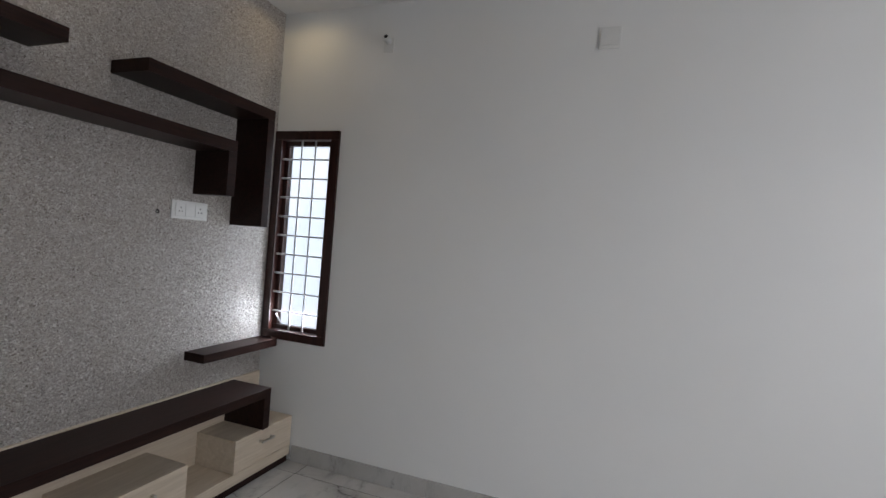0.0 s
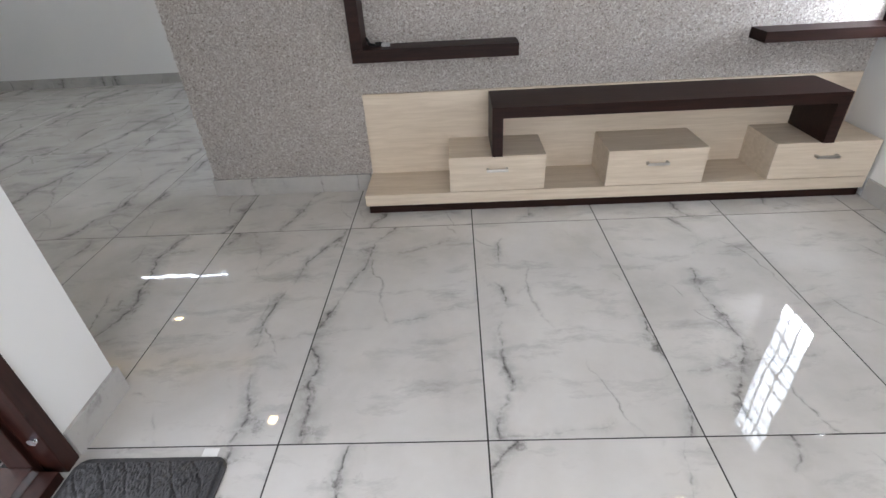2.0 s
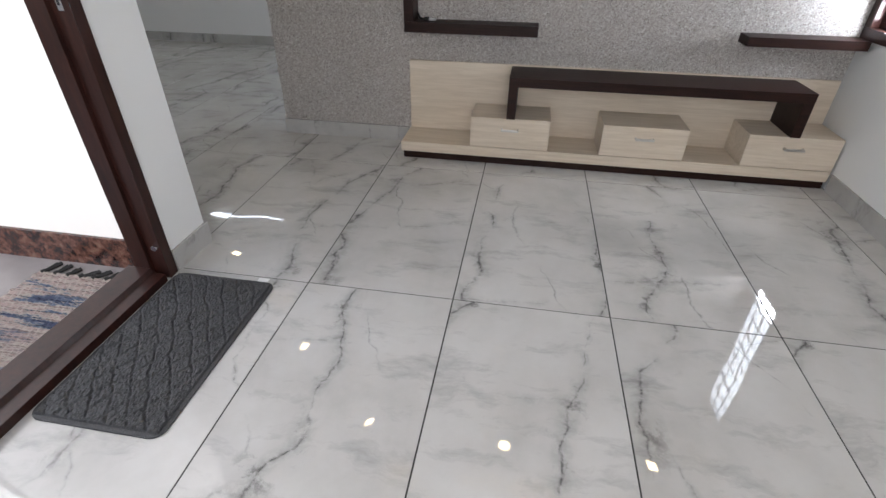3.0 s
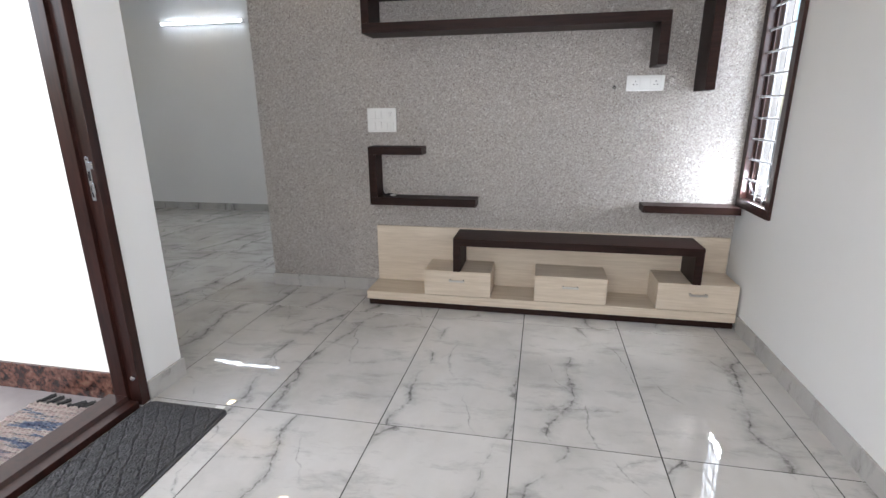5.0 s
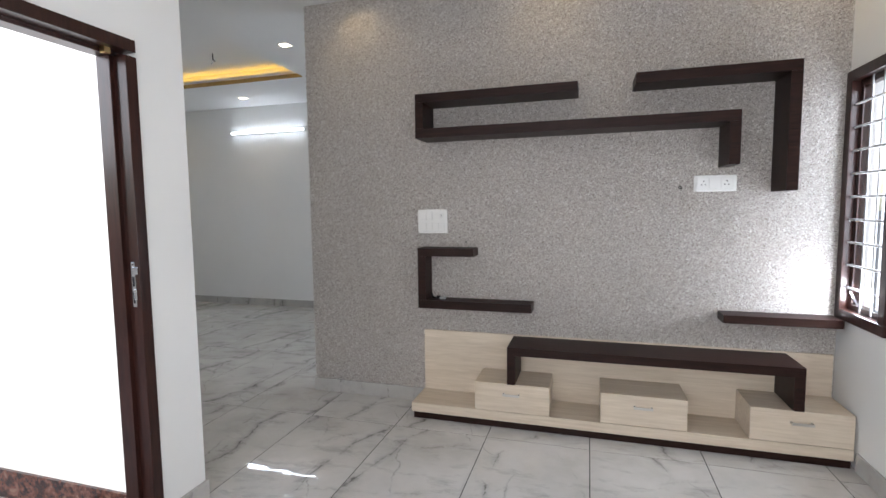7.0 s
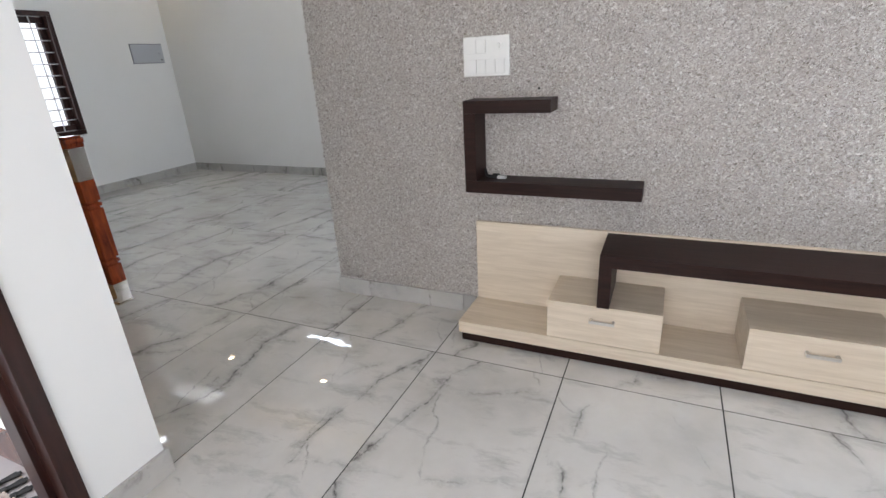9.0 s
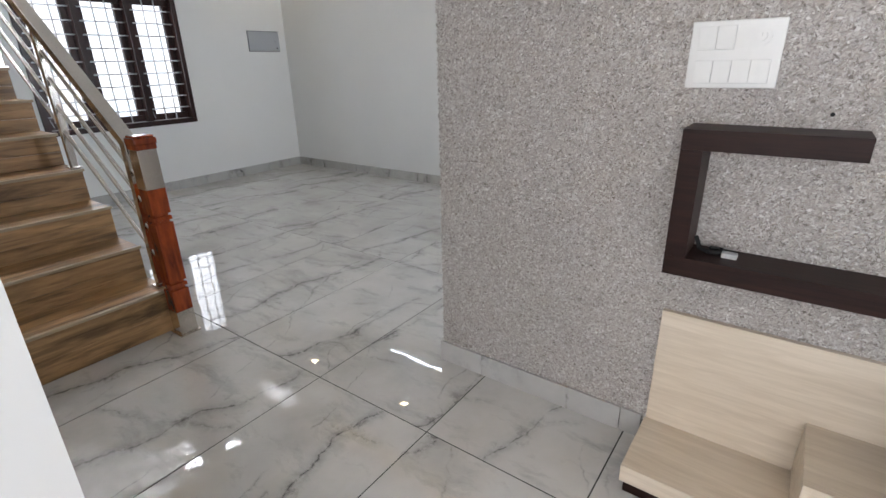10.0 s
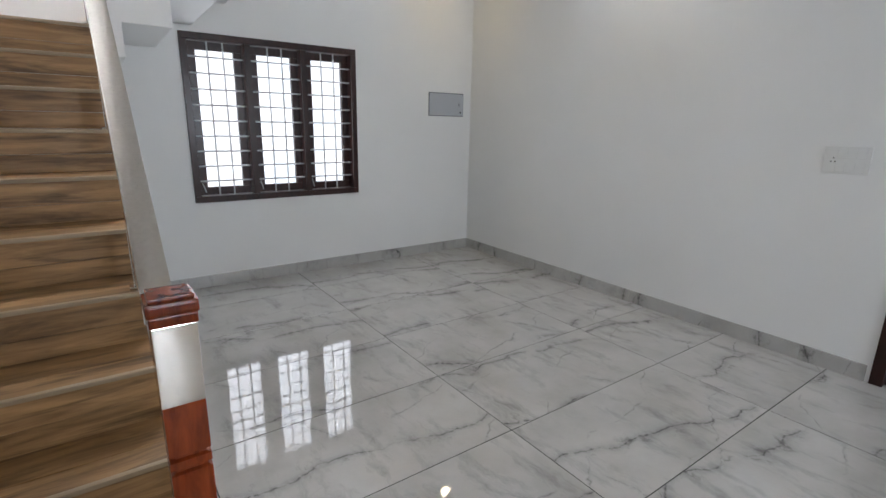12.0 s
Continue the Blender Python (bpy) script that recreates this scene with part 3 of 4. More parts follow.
def door_mat():
    root = thing("door_mat", (-2.87, -2.03, 0.0), "charcoal rubber doormat with diamond relief inside the doorway", "doormat")
    x0, x1, y0, y1, r = -3.088, -2.652, -2.402, -1.668, 0.04
    pts = []
    for cx, cy, a0 in ((x1 - r, y1 - r, 0), (x0 + r, y1 - r, 90), (x0 + r, y0 + r, 180), (x1 - r, y0 + r, 270)):
        pts += [(cx + r * math.cos(radians(a0 + k * 15)), cy + r * math.sin(radians(a0 + k * 15))) for k in range(7)]
    part("backing", profile(pts, "z", 0.0, 0.006), RUBBER, root)
    # woven face: raised diamonds between sunk channels
    bm = bmesh.new()
    nx, ny = 130, 230
    rnd = random.Random(4)
    grid = []
    for i in range(nx + 1):
        col = []
        for j in range(ny + 1):
            px, py = x0 + 0.014 + (x1 - x0 - 0.028) * i / nx, y0 + 0.014 + (y1 - y0 - 0.028) * j / ny
            wob = 0.34 * noise.noise((px * 8, py * 8, 7.0)) + 0.10 * noise.noise((px * 34, py * 34, 2.0))
            u, v = (px - x0) / 0.066 + (py - y0) / 0.105 + wob, (px - x0) / 0.066 - (py - y0) / 0.105 - wob
            d = min(abs(u - round(u)), abs(v - round(v))) * 2
            h = 0.0075 + 0.0085 * min(1.0, d * 4.5) ** 0.8 * (0.75 + 0.4 * noise.noise((px * 14, py * 14, 3.0)))
            # fine fibres lie across the mat
            h += 0.0022 * noise.noise((px * 120, py * 120, 5.0)) + 0.0034 * noise.noise((px * 260 + py * 60, py * 60 - px * 30, 1.0)) + rnd.uniform(0, 0.0011)
            if i in (0, nx) or j in (0, ny):
                h = 0.0061
            col.append(bm.verts.new((px, py, h)))
        grid.append(col)
    for i in range(nx):
        for j in range(ny):
            bm.faces.new((grid[i][j], grid[i + 1][j], grid[i + 1][j + 1], grid[i][j + 1]))
    part("woven_face", bm, RUBBER, root)


door_mat()


def rag_rug():
    root = thing("rag_rug", (-3.62, -2.1, -0.11), "striped rag rug in cream, pink and blue on the porch", "rug")
    bm = bmesh.new()
    nx, ny = 46, 90
    x0, x1, y0, y1 = -3.825, -3.27, -2.75, -1.655
    grid = [[bm.verts.new((x0 + (x1 - x0) * i / nx, y0 + (y1 - y0) * j / ny, -0.098 + 0.004 * math.sin(j * 2.1 + 0.6 * math.sin(i * 0.9)) + 0.0028 * math.sin(i * 2.6 + j * 1.3))) for j in range(ny + 1)] for i in range(nx + 1)]
    for i in range(nx):
        for j in range(ny):
            bm.faces.new((grid[i][j], grid[i + 1][j], grid[i + 1][j + 1], grid[i][j + 1]))
    bmesh.ops.solidify(bm, geom=bm.faces[:], thickness=0.010)
    part("weave", bm, RAG, root)
    rnd = random.Random(8)
    for k in range(9):
        x = x0 + 0.02 + (x1 - x0 - 0.04) * k / 8
        bm = bmesh.new()
        lean, reach = rnd.uniform(0.01, 0.05), rnd.uniform(0.05, 0.085)
        for q in (-1, 0, 1):
            rod(bm, (x, y1 - 0.005, -0.1), (x + lean + 0.012 * q, y1 + reach - 0.008 * abs(q), -0.103), 0.007, 6)
        rod(bm, (x - 0.002, y1 - 0.004, -0.1), (x + 0.006, y1 + 0.012, -0.099), 0.011, 8)
        part("tassel", bm, DARK, root, "dark knotted tassel")


rag_rug()


# ---- cabinet under the shelves ----
def tv_unit():
    u = thing("tv_unit", (-1.235, -0.15, 0), "low pale oak and wenge television unit against plaster wall", "tv unit")
    F = -0.292
    part("plinth", boxes((-2.452, -0.02, F + 0.012, -0.02, 0, 0.046), bevel=0.001), WENGE, u, "dark wenge plinth")
    part("base_shelf", boxes((-2.464, -0.014, F, -0.02, 0.046, 0.106), bevel=0.002), OAK, u)
    part("back_panel", boxes((-2.460, -0.014, -0.0195, -0.001, 0.0, 0.532), bevel=0.001), OAK, u)
    for x0, x1 in ((-2.033, -1.568), (-1.271, -0.804), (-0.494, -0.016)):
        d = part("drawer", boxes((x0, x1, F + 0.016, -0.02, 0.1065, 0.290), bevel=0.0015), OAK, u)
        part("drawer_front", boxes((x0, x1, F - 0.002, F + 0.0155, 0.1105, 0.290), bevel=0.0015), OAK, d)
        c = (x0 + x1) / 2
        bm = bmesh.new()
        zc = 0.226
        for side in (-1, 1):
            add_box(bm, c + side * 0.046 - 0.005, c + side * 0.046 + 0.005, F - 0.024, F - 0.001, zc - 0.006, zc + 0.006, 0.001)
        add_box(bm, c - 0.052, c + 0.052, F - 0.029, F - 0.0235, zc - 0.007, zc + 0.007, 0.002)
        part("handle", bm, NICKEL, d, "satin nickel bar handle")
    part("bridge_shelf", profile([(-1.826, 0.2905), (-1.776, 0.2905), (-1.776, 0.475), (-0.298, 0.475), (-0.298, 0.2905), (-0.247, 0.2905), (-0.247, 0.526), (-1.826, 0.526)], "y", -0.304, -0.021, 0.0015), WENGE, u, "dark wenge bridge over the drawers")


tv_unit()


# ---- wall shelves: bent outlines in (x, z) ----
def wall_shelf(boards, depth, label):
    """boards: (x0, x1, z0, z1) each."""
    root = thing("wall_shelf", (boards[0][0], 0, boards[0][2]), label, "wall shelf", "wenge wall shelves")
    for x0, x1, z0, z1 in boards:
        part("shelf_board", boxes((x0, x1, -depth, -0.001, z0, z1), bevel=0.0015), WENGE, root)


wall_shelf([(-2.43, -0.573, 1.838, 1.898), (-0.628, -0.573, 1.606, 1.8375), (-2.43, -2.378, 1.8985, 2.0625), (-2.43, -1.422, 2.063, 2.116)], 0.23, "long stepped dark wenge shelf fixed to plaster wall")
wall_shelf([(-1.107, -0.30, 2.078, 2.135), (-0.355, -0.30, 1.46, 2.0775)], 0.23, "angled dark wenge shelf hanging beside the window")
wall_shelf([(-2.46, -1.695, 0.71, 0.766), (-2.46, -2.405, 0.7665, 1.0655), (-2.46, -2.073, 1.066, 1.12)], 0.14, "small c-shaped dark wenge shelf above the cabinet")
wall_shelf([(-0.604, -0.022, 0.71, 0.757)], 0.14, "short straight dark wenge shelf below the window")


def cable_end():
    root = thing("cable_end", (-2.37, -0.05, 0.766), "black cable end with pale plug lying on shelf", "cable")
    bm = bmesh.new()
    pts = [(-2.40, -0.03, 0.80), (-2.385, -0.05, 0.775), (-2.355, -0.07, 0.773), (-2.325, -0.055, 0.773), (-2.33, -0.035, 0.775), (-2.36, -0.04, 0.776)]
    for a, b in zip(pts, pts[1:]):
        rod(bm, a, b, 0.006, 8)
    part("wire", bm, DARK, root)
    part("plug", boxes((-2.325, -2.285, -0.085, -0.06, 0.7665, 0.782), bevel=0.005), plain("clear_plug_plastic", (0.42, 0.42, 0.42), 0.3), root, "small pale plastic plug")



cable_end()
tagged(mesh_ob("wall_screw", rod(bmesh.new(), (-2.155, -0.006, 1.155), (-2.155, 0.001, 1.155), 0.005, 10), DARK), "small dark screw head in plaster above shelf", "screw")
tagged(mesh_ob("floor_sticker", boxes((-2.74, -2.695, -1.672, -1.638, 0.0, 0.001)), PLASTIC), "small white paper sticker on marble floor", "sticker")


# ---- fittings on the walls ----
def switch_plate(place, size, label, normal, modules, sockets=0, knob=False):
    """normal: 'y-', 'x-' ; a bevelled plate with rocker modules."""
    w, h = size
    bm = boxes((-w / 2, w / 2, -0.011, 0, -h / 2, h / 2), bevel=0.004)
    rot = {"y-": 0, "x-": -90, "x+": 90}[normal]
    root = thing("switch_plate", place, label, "switch plate")
    M = Matrix.Translation(place) @ Matrix.Rotation(radians(rot), 4, "Z")

    def put(name, b, m, lab=""):
        o = part(name, b, m, root, lab)
        o.matrix_world = M
    put("plate", bm, PLASTIC)
    rows = 2 if h > 0.13 else 1
    n = modules // rows
    for r in range(rows):
        zc = (h / 4 if r == 0 else -h / 4) if rows == 2 else 0
        for k in range(n):
            xc = (k - (n - 1) / 2) * (w * 0.82 / n)
            hw, hh = w * 0.405 / n, h / rows * 0.34
            if knob and r == 0 and k >= n - 2:
                continue
            put("rocker", boxes((xc - hw, xc + hw - 0.0012, -0.0142, -0.0105, zc - hh, zc + hh), bevel=0.0012), PLASTIC)
            # grey strips stand in for the shadow in the gaps round each rocker
            put("rocker_gap_shade", boxes((xc + hw - 0.0011, xc + hw - 0.0001, -0.0116, -0.0108, zc - hh, zc + hh), (xc - hw, xc + hw - 0.0012, -0.0116, -0.0108, zc - hh - 0.0015, zc - hh - 0.0002)), GAP_SHADE_MARK)
    if knob:
        put("regulator_dial", rod(bmesh.new(), (w * 0.27, -0.010, h / 4), (w * 0.27, -0.015, h / 4), 0.021, 24), PLASTIC)
        put("regulator_knob", rod(bmesh.new(), (w * 0.27, -0.015, h / 4), (w * 0.27, -0.026, h / 4), 0.011, 20), PLASTIC)
        put("regulator_mark", boxes((w * 0.27 - 0.001, w * 0.27 + 0.001, -0.0264, -0.0255, h / 4, h / 4 + 0.009)), GAP_SHADE_MARK)
    for k in range(sockets):
        xc = (-1 if k == 0 else 1) * w * 0.27
        b = bmesh.new()
        for dx, dz in ((0, 0.012), (-0.010, -0.008), (0.010, -0.008)):
            rod(b, (xc + dx, -0.0115, dz), (xc + dx, -0.0148, dz), 0.0036, 10)
        put("socket_holes", b, DARK)
    return root


switch_plate((-2.3915, 0, 1.297), (0.213, 0.166), "large white modular switch plate on plaster wall", "y-", 8, knob=True)
switch_plate((-0.643, 0, 1.515), (0.226, 0.096), "white plate with two power sockets on plaster", "y-", 3, 2)
switch_plate((-4.455, HY1, 1.215), (0.215, 0.15), "white switch and socket plate on white wall", "y-", 8, 1)
switch_plate((0, -2.03, 2.556), (0.105, 0.11), "small white blank plate high on white wall", "x-", 1)


def lamp_holder():
    y, z = -0.772, 2.605
    root = thing("lamp_holder", (0, y, z), "small white lamp holder on white wall", "lamp holder")
    part("back_plate", boxes((-0.006, 0, y - 0.032, y + 0.032, z - 0.045, z + 0.045), bevel=0.002), PLASTIC, root)
    bm = rod(bmesh.new(), (-0.006, y, z + 0.018), (-0.042, y, z + 0.03), 0.019, 20)
    rod(bm, (-0.042, y, z + 0.03), (-0.052, y, z + 0.033), 0.024, 20)
    part("socket", bm, PLASTIC, root, "bright white round socket")
    part("socket_opening", rod(bmesh.new(), (-0.0515, y, z + 0.0328), (-0.0535, y, z + 0.0334), 0.012, 16), DARK, root, "dark opening")


lamp_holder()
tagged(mesh_ob("cable_hole", rod(bmesh.new(), (-0.827, -0.002, 1.494), (-0.827, 0.001, 1.494), 0.012, 16), DARK), "small round black cable hole in plaster wall", "cable hole")


def distribution_board():
    root = thing("distribution_board", (HX0, 2.435, 1.46), "flat grey metal distribution board flush in white wall", "fuse box")
    part("cover", boxes((HX0, HX0 + 0.014, 2.22, 2.65, 1.462, 1.682), bevel=0.006), GREYBOX, root)
    part("rim", boxes((HX0, HX0 + 0.006, 2.213, 2.657, 1.455, 1.689), bevel=0.002), plain("dark_grey_rim", (0.12, 0.13, 0.14), 0.5), root, "dark grey rim")
    part("knob", rod(bmesh.new(), (HX0 + 0.012, 2.60, 1.575), (HX0 + 0.028, 2.60, 1.575), 0.014, 14), GREYBOX, root)
    part("lock", rod(bmesh.new(), (HX0 + 0.012, 2.612, 1.495), (HX0 + 0.018, 2.612, 1.495), 0.009, 12), DARK, root)


distribution_board()


# ---- lights ----
def downlight(x, y, s=0.085, z=CZ):
    root = thing("downlight", (x, y, z), "small square recessed downlight, switched on", "ceiling light", "ceiling downlights")
    h = s / 2
    part("rim", boxes((x - h - 0.008, x + h + 0.008, y - h - 0.008, y - h, z - 0.006, z), (x - h - 0.008, x + h + 0.008, y + h, y + h + 0.008, z - 0.006, z), (x - h - 0.008, x - h, y - h, y + h, z - 0.006, z), (x + h, x + h + 0.008, y - h, y + h, z - 0.006, z)), PLASTIC, root)
    part("diffuser", boxes((x - h, x + h, y - h, y + h, z - 0.004, z - 0.001)), LED, root)
    lamp("downlight_beam", "AREA", (x, y, z - 0.008), (x, y + 0.0001, 0), 0.62, (1.0, 0.74, 0.34), (0.085, 0.085), 150)


for x, y in ((-2.92, -0.235), (-1.59, -0.245), (-0.25, -0.235), (-3.97, 0.66), (-5.72, 2.27), (-7.45, 2.25)):
    downlight(x, y)


def tube_light():
    y = HY1
    root = thing("tube_light", (-5.75, y, 2.5), "slim white tube light glowing high on the back wall", "tube light")
    part("batten", boxes((-6.32, -5.10, y - 0.022, y, 2.475, 2.515), bevel=0.003), PLASTIC, root)
    part("diffuser", boxes((-6.30, -5.12, y - 0.045, y - 0.0225, 2.484, 2.508), bevel=0.006), TUBE, root)
    part("end_cap", boxes((-6.325, -6.3005, y - 0.046, y, 2.472, 2.518), bevel=0.003), PLASTIC, root)
    part("end_cap", boxes((-5.1195, -5.095, y - 0.046, y, 2.472, 2.518), bevel=0.003), PLASTIC, root)
    part("cable_clip", boxes((-5.735, -5.715, y - 0.02, y, 2.5155, 2.56)), PLASTIC, root)


tube_light()


def led_strip(x0, x1, y0, y1, z):
    ob = mesh_ob("led_strip", boxes((x0, x1, y0, y1, z, z + 0.008)), STRIP)
    tagged(ob, "warm yellow led strip lying in the ceiling cove", "led strip", "cove strips")


for x0, x1 in ((-2.72, -2.27), (-2.05, -1.06), (-0.83, -0.41)):
    led_strip(x0, x1, -0.485, -0.47, 2.9125)
led_strip(-2.71, -2.695, -3.55, -0.50, 2.9125)
led_strip(-0.435, -0.42, -3.55, -0.50, 2.9125)
led_strip(HC[0] - 0.05, HC[1] + 0.05, HC[3] + 0.055, HC[3] + 0.07, 2.931)
led_strip(HC[1] + 0.055, HC[1] + 0.07, HC[2], HC[3], 2.931)


tagged(mesh_ob("trim", boxes((HC[0], HC[1], HC[3] - 0.012, HC[3] - 0.001, CZ - 0.012, CZ + 0.03)), plain("ochre_trim", (0.42, 0.27, 0.07), 0.5)), "narrow ochre trim along the ceiling recess", "trim", kind="structure")


def fan_hook():
    root = thing("fan_hook", (-5.1, 1.05, 3.01), "bare fan hook with loose wires below the ceiling", "ceiling hook")
    bm = bmesh.new()
    rod(bm, (-5.1, 1.05, 3.012), (-5.1, 1.05, 2.95), 0.006)
    rod(bm, (-5.1, 1.05, 2.952), (-5.075, 1.05, 2.925), 0.005)
    rod(bm, (-5.1, 1.05, 2.985), (-5.115, 1.045, 2.90), 0.0025)
    part("hook", bm, plain("dark_iron", (0.05, 0.05, 0.05), 0.6, 0.6), root)


fan_hook()

# ---- staircase ----
SX, SZ0, TREAD, RISE, N = -4.70, 0.235, 0.25, 0.18, 10
SY0, SY1 = PY, -0.565


def staircase():
    root = thing("staircase", (SX, (SY0 + SY1) / 2, 0), "straight flight of brown wood-look tiled steps", "staircase")
    lx = SX - TREAD * (N - 1)
    pts = [(SX - 0.012, 0.0)]
    for i in range(N):
        x, z = SX - 0.012 - TREAD * i, SZ0 - 0.012 + RISE * i
        pts += [(x, z)]
        if i < N - 1:
            pts += [(x - TREAD, z)]
    top = SZ0 - 0.012 + RISE * (N - 1)
    pts += [(HX0 + 0.001, top), (HX0 + 0.001, top - 0.16), (lx - 0.05, top - 0.16), (SX - 0.9, 0.0)]
    part("flight", profile(pts, "y", SY0 + 0.001, SY1 + 0.003), WALL, root, "white painted concrete flight")
    for i in range(N):
        z = SZ0 + RISE * i
        zb = 0.0 if i == 0 else z - RISE
        x = SX - TREAD * i
        h = (z - 0.012 - zb)
        # each riser and tread is laid from two planks
        part("riser_plank", boxes((x - 0.012, x, SY0 + 0.002, SY1 + 0.004, zb + 0.001, zb + h * 0.45), bevel=0.0008), STAIR, root)
        part("riser_plank", boxes((x - 0.012, x, SY0 + 0.002, SY1 + 0.004, zb + h * 0.45 + 0.0015, z - 0.0125), bevel=0.0008), STAIR, root)
        x1 = x - TREAD if i < N - 1 else HX0 + 0.012
        part("tread_plank", boxes((x1 - 0.011, x - 0.105, SY0 + 0.002, SY1 + 0.004, z - 0.012, z), bevel=0.0008), STAIR, root)
        part("tread_plank", boxes((x - 0.1035, x + 0.001, SY0 + 0.002, SY1 + 0.004, z - 0.012, z), bevel=0.0008), STAIR, root)
        part("nosing", boxes((x - 0.006, x + 0.012, SY0 + 0.002, SY1 + 0.012, z - 0.014, z + 0.002), bevel=0.005), NOSE, root)
    # second flight, a folded slab that climbs along the window wall
    y, z = SY1, SZ0 + RISE * (N - 1)
    top_pts, low_pts = [], []
    for k in range(8):
        top_pts += [(y + 0.25 * k, z + RISE * k), (y + 0.25 * k, z + RISE * (k + 1))]
        low_pts += [(y + 0.13 + 0.25 * k, z - 0.16 + RISE * k), (y + 0.13 + 0.25 * k, z - 0.16 + RISE * (k + 1))]
    top_pts += [(y + 2.1, z + RISE * 8)]
    low_pts += [(y + 2.1, z - 0.16 + RISE * 8)]
    part("upper_flight", profile([(y, z - 0.16)] + top_pts + low_pts[::-1], "x", HX0 + 0.001, -6.88, 0.006), WALL, root, "white folded concrete upper flight")
    for k in range(4):
        part("riser_plank", boxes((HX0 + 0.01, -6.87, y + 0.25 * k - 0.012, y + 0.25 * k - 0.001, z + RISE * k + 0.001, z + RISE * (k + 1)), bevel=0.0008), STAIR, root)
        part("tread_plank", boxes((HX0 + 0.01, -6.87, y + 0.25 * k - 0.012, y + 0.25 * k + 0.24, z + RISE * (k + 1) + 0.0005, z + RISE * (k + 1) + 0.012), bevel=0.0008), STAIR, root)


staircase()


def newel_and_railing():
    nx, ny = -4.636, -0.557
    post = thing("newel_post", (nx, ny, 0), "square newel of red mahogany and steel sleeves", "newel post")
    h = 0.043

    def sq(z0, z1, r, bev=0.003):
        return boxes((nx - r, nx + r, ny - r, ny + r, z0, z1), bevel=bev)
    part("floor_plate", sq(0.0, 0.008, 0.054), STEEL, post, "steel floor plate")
    part("steel_sleeve", sq(0.008, 0.135, h, 0.002), STEEL, post, "brushed steel sleeve")
    bm = bmesh.new()
    g, f = h - 0.011, h - 0.001
    rings = [(0.1355, f), (0.25, f), (0.253, g), (0.262, g), (0.265, f), (0.283, f), (0.286, g), (0.295, g), (0.298, f), (0.60, f), (0.603, g), (0.612, g), (0.615, f), (0.633, f), (0.636, g), (0.645, g), (0.648, f), (0.769, f)]
    loops = [[bm.verts.new((nx + a * r, ny + b * r, z)) for a, b in ((-1, -1), (1, -1), (1, 1), (-1, 1))] for z, r in rings]
    for lo, hi in zip(loops, loops[1:]):
        for k in range(4):
            bm.faces.new((lo[k], lo[(k + 1) % 4], hi[(k + 1) % 4], hi[k]))
    bm.faces.new(loops[0][::-1])
    bm.faces.new(loops[-1])
    part("wooden_shaft", bm, MAHOG, post, "polished red mahogany shaft with grooves")
    part("steel_sleeve", sq(0.7695, 0.952, h, 0.002), STEEL, post, "brushed steel sleeve")
    bm = sq(0.9525, 0.975, h + 0.003, 0.004)
    add_box(bm, nx - h - 0.007, nx + h + 0.007, ny - h - 0.007, ny + h + 0.007, 0.975, 1.005, 0.008)
    add_box(bm, nx - h, nx + h, ny - h, ny + h, 1.005, 1.015, 0.004)
    part("cap", bm, MAHOG, post, "moulded red mahogany cap")
    rail = thing("stair_railing", (SX, ny, 0.3), "brushed steel stair railing with square handrail", "railing")
    slope = RISE / TREAD
    yr = -0.575

    def at(x, lift):
        return (x, yr, SZ0 + (SX - x) * slope + lift)
    x0, x1 = nx - 0.05, SX - TREAD * (N - 1) - 0.05

    def sloped(lift0, lift1, half, xa=x0, xb=x1):
        pts = [(xa, at(xa, lift0)[2]), (xb, at(xb, lift0)[2]), (xb, at(xb, lift1)[2]), (xa, at(xa, lift1)[2])]
        return profile(pts, "y", yr - half, yr + half, 0.003)
    part("handrail", sloped(0.705, 0.76, 0.032), STEEL, rail, "square brushed steel handrail")
    for k in (0.17, 0.31, 0.45, 0.58):
        bm = bmesh.new()
        rod(bm, at(x0 - 0.02, k), at(x1, k), 0.010)
        part("rail_rod", bm, STEEL, rail, smooth=True)
    for i in (0, 3, 6, 9):
        x = SX - 0.06 - TREAD * i
        z = SZ0 + RISE * i
        part("baluster", boxes((x - 0.019, x + 0.019, yr - 0.017, yr + 0.017, z, at(x, 0.71)[2]), bevel=0.002), STEEL, rail)
        part("base_bracket", boxes((x - 0.034, x + 0.034, yr - 0.03, yr + 0.03, z + 0.0005, z + 0.012), bevel=0.003), STEEL, rail)


newel_and_railing()


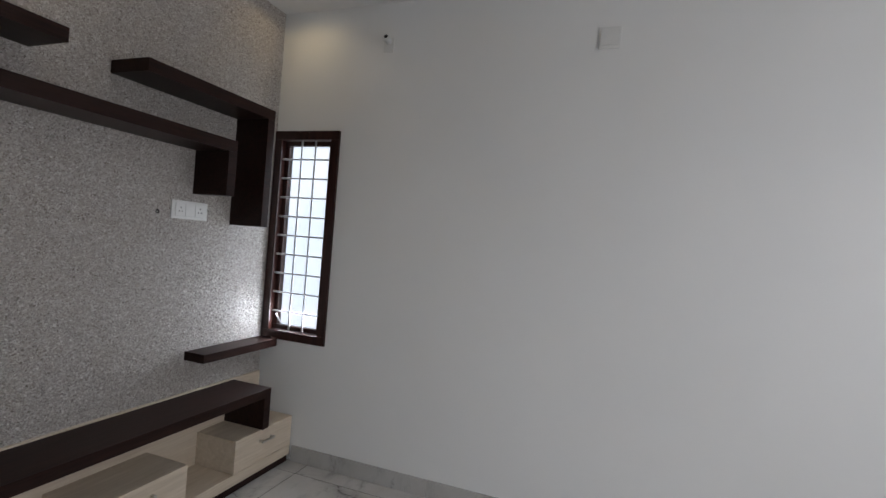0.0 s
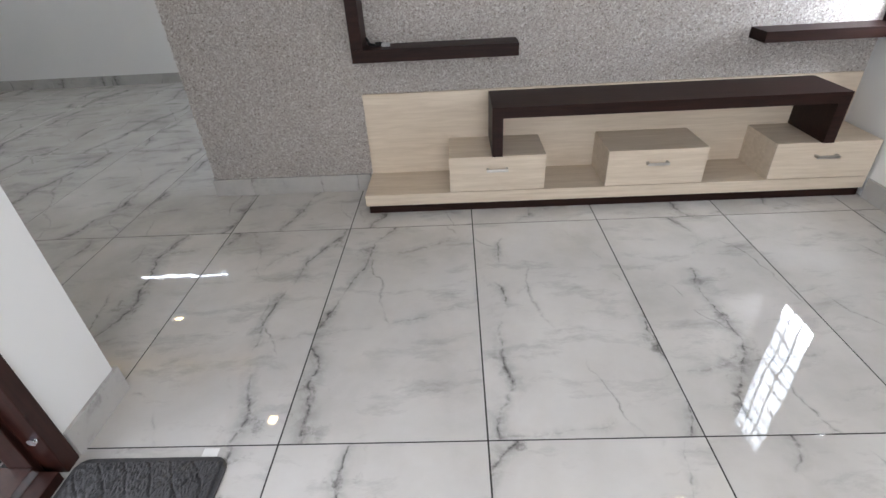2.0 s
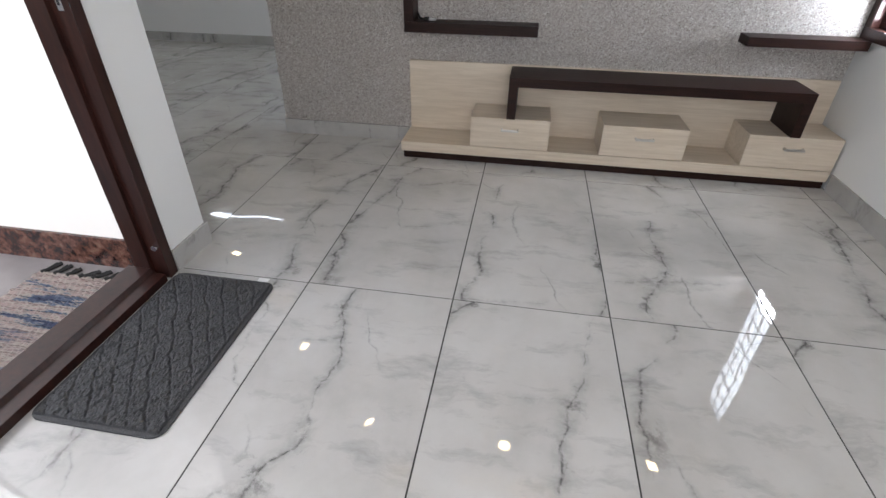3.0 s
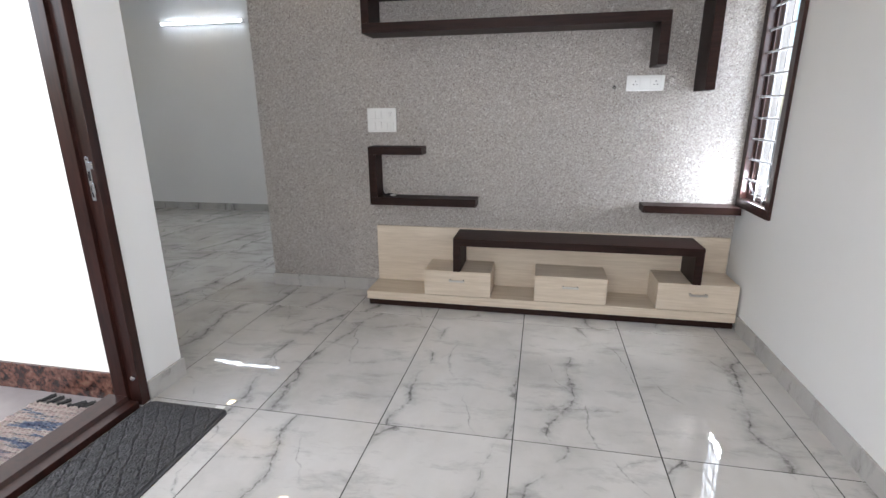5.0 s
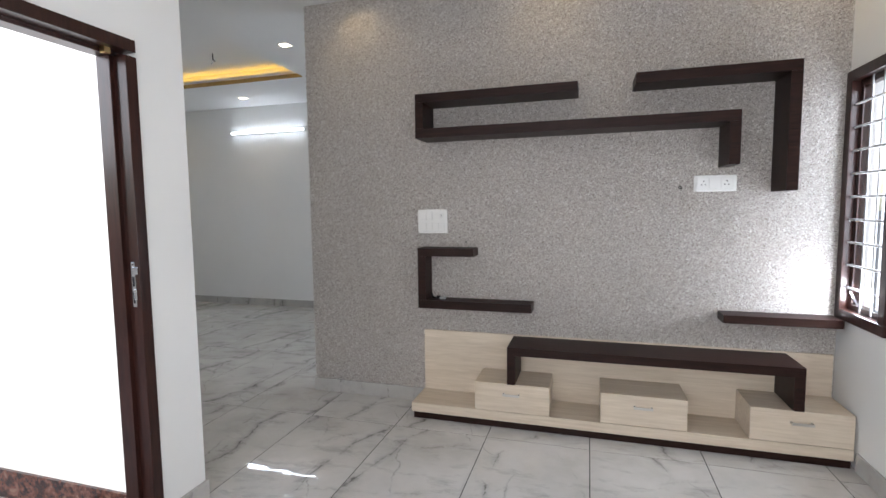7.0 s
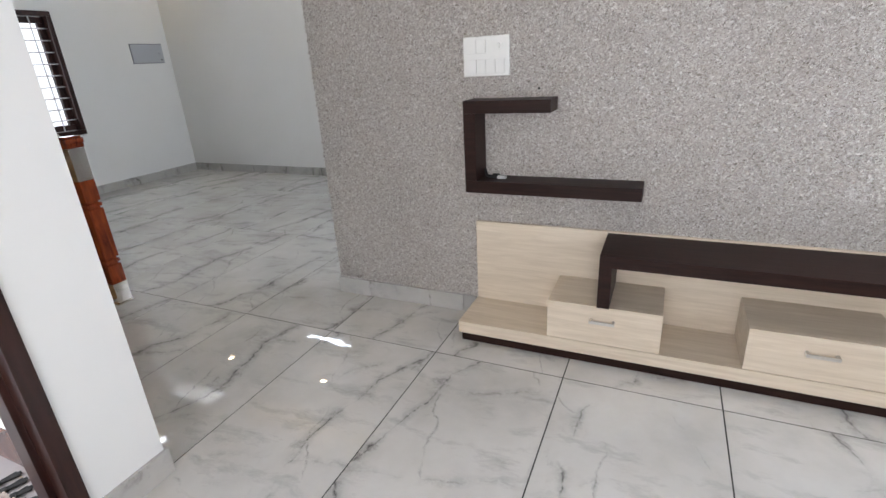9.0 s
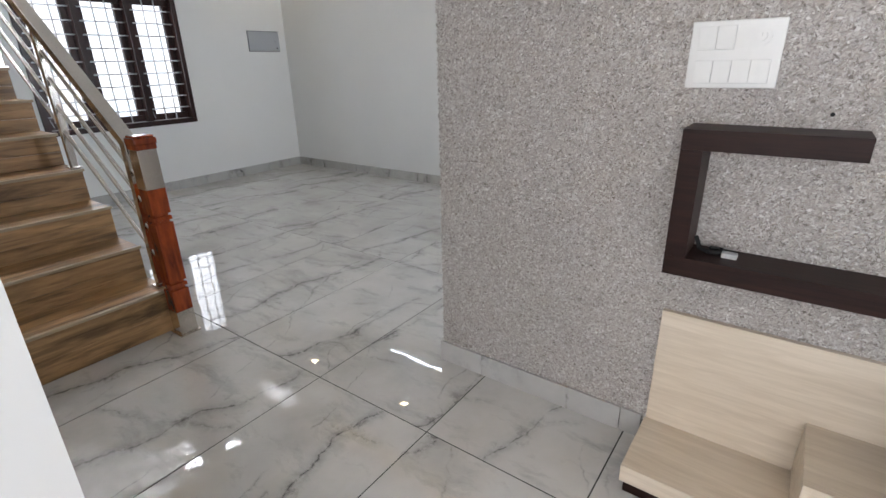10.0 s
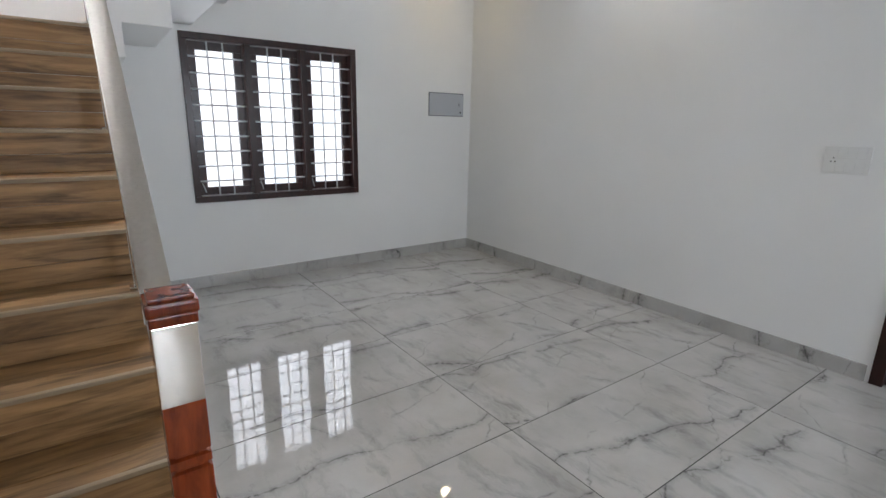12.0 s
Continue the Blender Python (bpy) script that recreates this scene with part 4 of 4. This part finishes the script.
# ---- hall door ----
def hall_door():
    d = thing("door_2", (BDX0, HY1, 0), "dark brown panelled door in dark frame, ajar", "door")
    d["kind"] = "structure"
    y0, y1 = HY1 - 0.012, HY1 + 0.13
    part("jamb", boxes((BDX0, BDX0 + 0.06, y0, y1, 0, BDZ), bevel=0.003), FRAME, d)
    part("jamb", boxes((BDX1 - 0.06, BDX1, y0, y1, 0, BDZ), bevel=0.003), FRAME, d)
    part("head", boxes((BDX0 + 0.06, BDX1 - 0.06, y0, y1, BDZ - 0.06, BDZ), bevel=0.003), FRAME, d)
    leaf = part("door_leaf", boxes((BDX0 + 0.065, BDX1 - 0.065, HY1 + 0.03, HY1 + 0.065, 0.006, BDZ - 0.065), bevel=0.003), WENGE, d)
    hx = BDX0 + 0.12
    bm = boxes((hx - 0.013, hx + 0.013, HY1 + 0.022, HY1 + 0.03, 1.0, 1.09), bevel=0.003)
    rod(bm, (hx, HY1 + 0.028, 1.05), (hx, HY1 - 0.02, 1.05), 0.009)
    rod(bm, (hx, HY1 - 0.02, 1.05), (hx + 0.075, HY1 - 0.02, 1.05), 0.006)
    part("lever_handle", bm, CHROME, leaf, "chrome lever handle on plate")


hall_door()
tiles()


# ---- flakes pressed into the feature wall ----
def flake_paint():
    m, nt, b = mat("plaster_flake")
    geo = nt.nodes.new("ShaderNodeNewGeometry")
    col = ramp(nt, geo.outputs["Random Per Island"], [(0.0, (0.22, 0.19, 0.165)), (0.12, (0.41, 0.37, 0.335)), (0.55, (0.535, 0.497, 0.46)), (0.86, (0.62, 0.585, 0.55)), (0.93, (0.74, 0.715, 0.685)), (1.0, (0.78, 0.76, 0.73))])
    soft = noise_tex(nt, coords(nt), 2.4, 3)
    col = mix(nt, 0.22, col, ramp(nt, soft, [(0.3, grey(0.74)), (0.7, grey(1.0))]), "MULTIPLY")
    nt.links.new(col, b.inputs["Base Color"])
    b.inputs["Roughness"].default_value = 0.42
    bump(nt, b, noise_tex(nt, coords(nt), 420, 2), 0.25, 0.001)
    return m


def plaster_flakes():
    """Folded flakes, each a little lifted on one side, strewn over the face and the end of the wall."""
    rng = np.random.default_rng(12)

    def strew(n, a0, a1, z0, z1):
        a, z = rng.uniform(a0, a1, n), rng.uniform(z0, z1, n)
        length, width = rng.lognormal(-0.05, 0.34, n) * 0.0051, rng.lognormal(-0.05, 0.34, n) * 0.0024
        turn = rng.normal(0.2, 0.8, n)
        ca, sa = np.cos(turn), np.sin(turn)
        tip, side = rng.uniform(-0.0016, 0.0030, n), rng.uniform(-0.0028, 0.0024, n)
        rise = rng.uniform(0.0008, 0.0031, n)
        corners = []
        for u, v in ((-1.0, -0.35), (0.15, -1.0), (1.0, 0.3), (-0.2, 1.0)):
            uu = (u + rng.uniform(-0.25, 0.25, n)) * length
            vv = (v + rng.uniform(-0.25, 0.25, n)) * width
            lift = np.maximum(0.0002, rise + u * tip + v * side)
            corners.append((a + uu * ca - vv * sa, z + uu * sa + vv * ca, lift))
        return np.stack([np.stack(c, axis=1) for c in corners], axis=1)
    face = np.concatenate([strew(200000, -3.357, -0.004, 0.535, 2.856), strew(15500, -3.357, -2.466, 0.10, 0.535)])
    end = strew(9500, -0.001, 0.152, 0.10, 2.856)
    co = np.concatenate([np.stack([face[..., 0], -face[..., 2], face[..., 1]], axis=-1), np.stack([-3.355 - end[..., 2], end[..., 0], end[..., 1]], axis=-1)])
    n = len(co)
    quads = np.arange(n * 4).reshape(n, 4)
    tris = np.concatenate([quads[:, (0, 1, 2)], quads[:, (0, 2, 3)]])
    me = bpy.data.meshes.new("plaster_flakes")
    me.from_pydata(co.reshape(-1, 3).tolist(), [], tris.tolist())
    me.materials.append(flake_paint())
    ob = new("plaster_flakes", me)
    ob.parent = bpy.data.objects["wall_feature"]
    tagged(ob, "raised pale grey-beige plaster flakes", kind="stuff")


plaster_flakes()
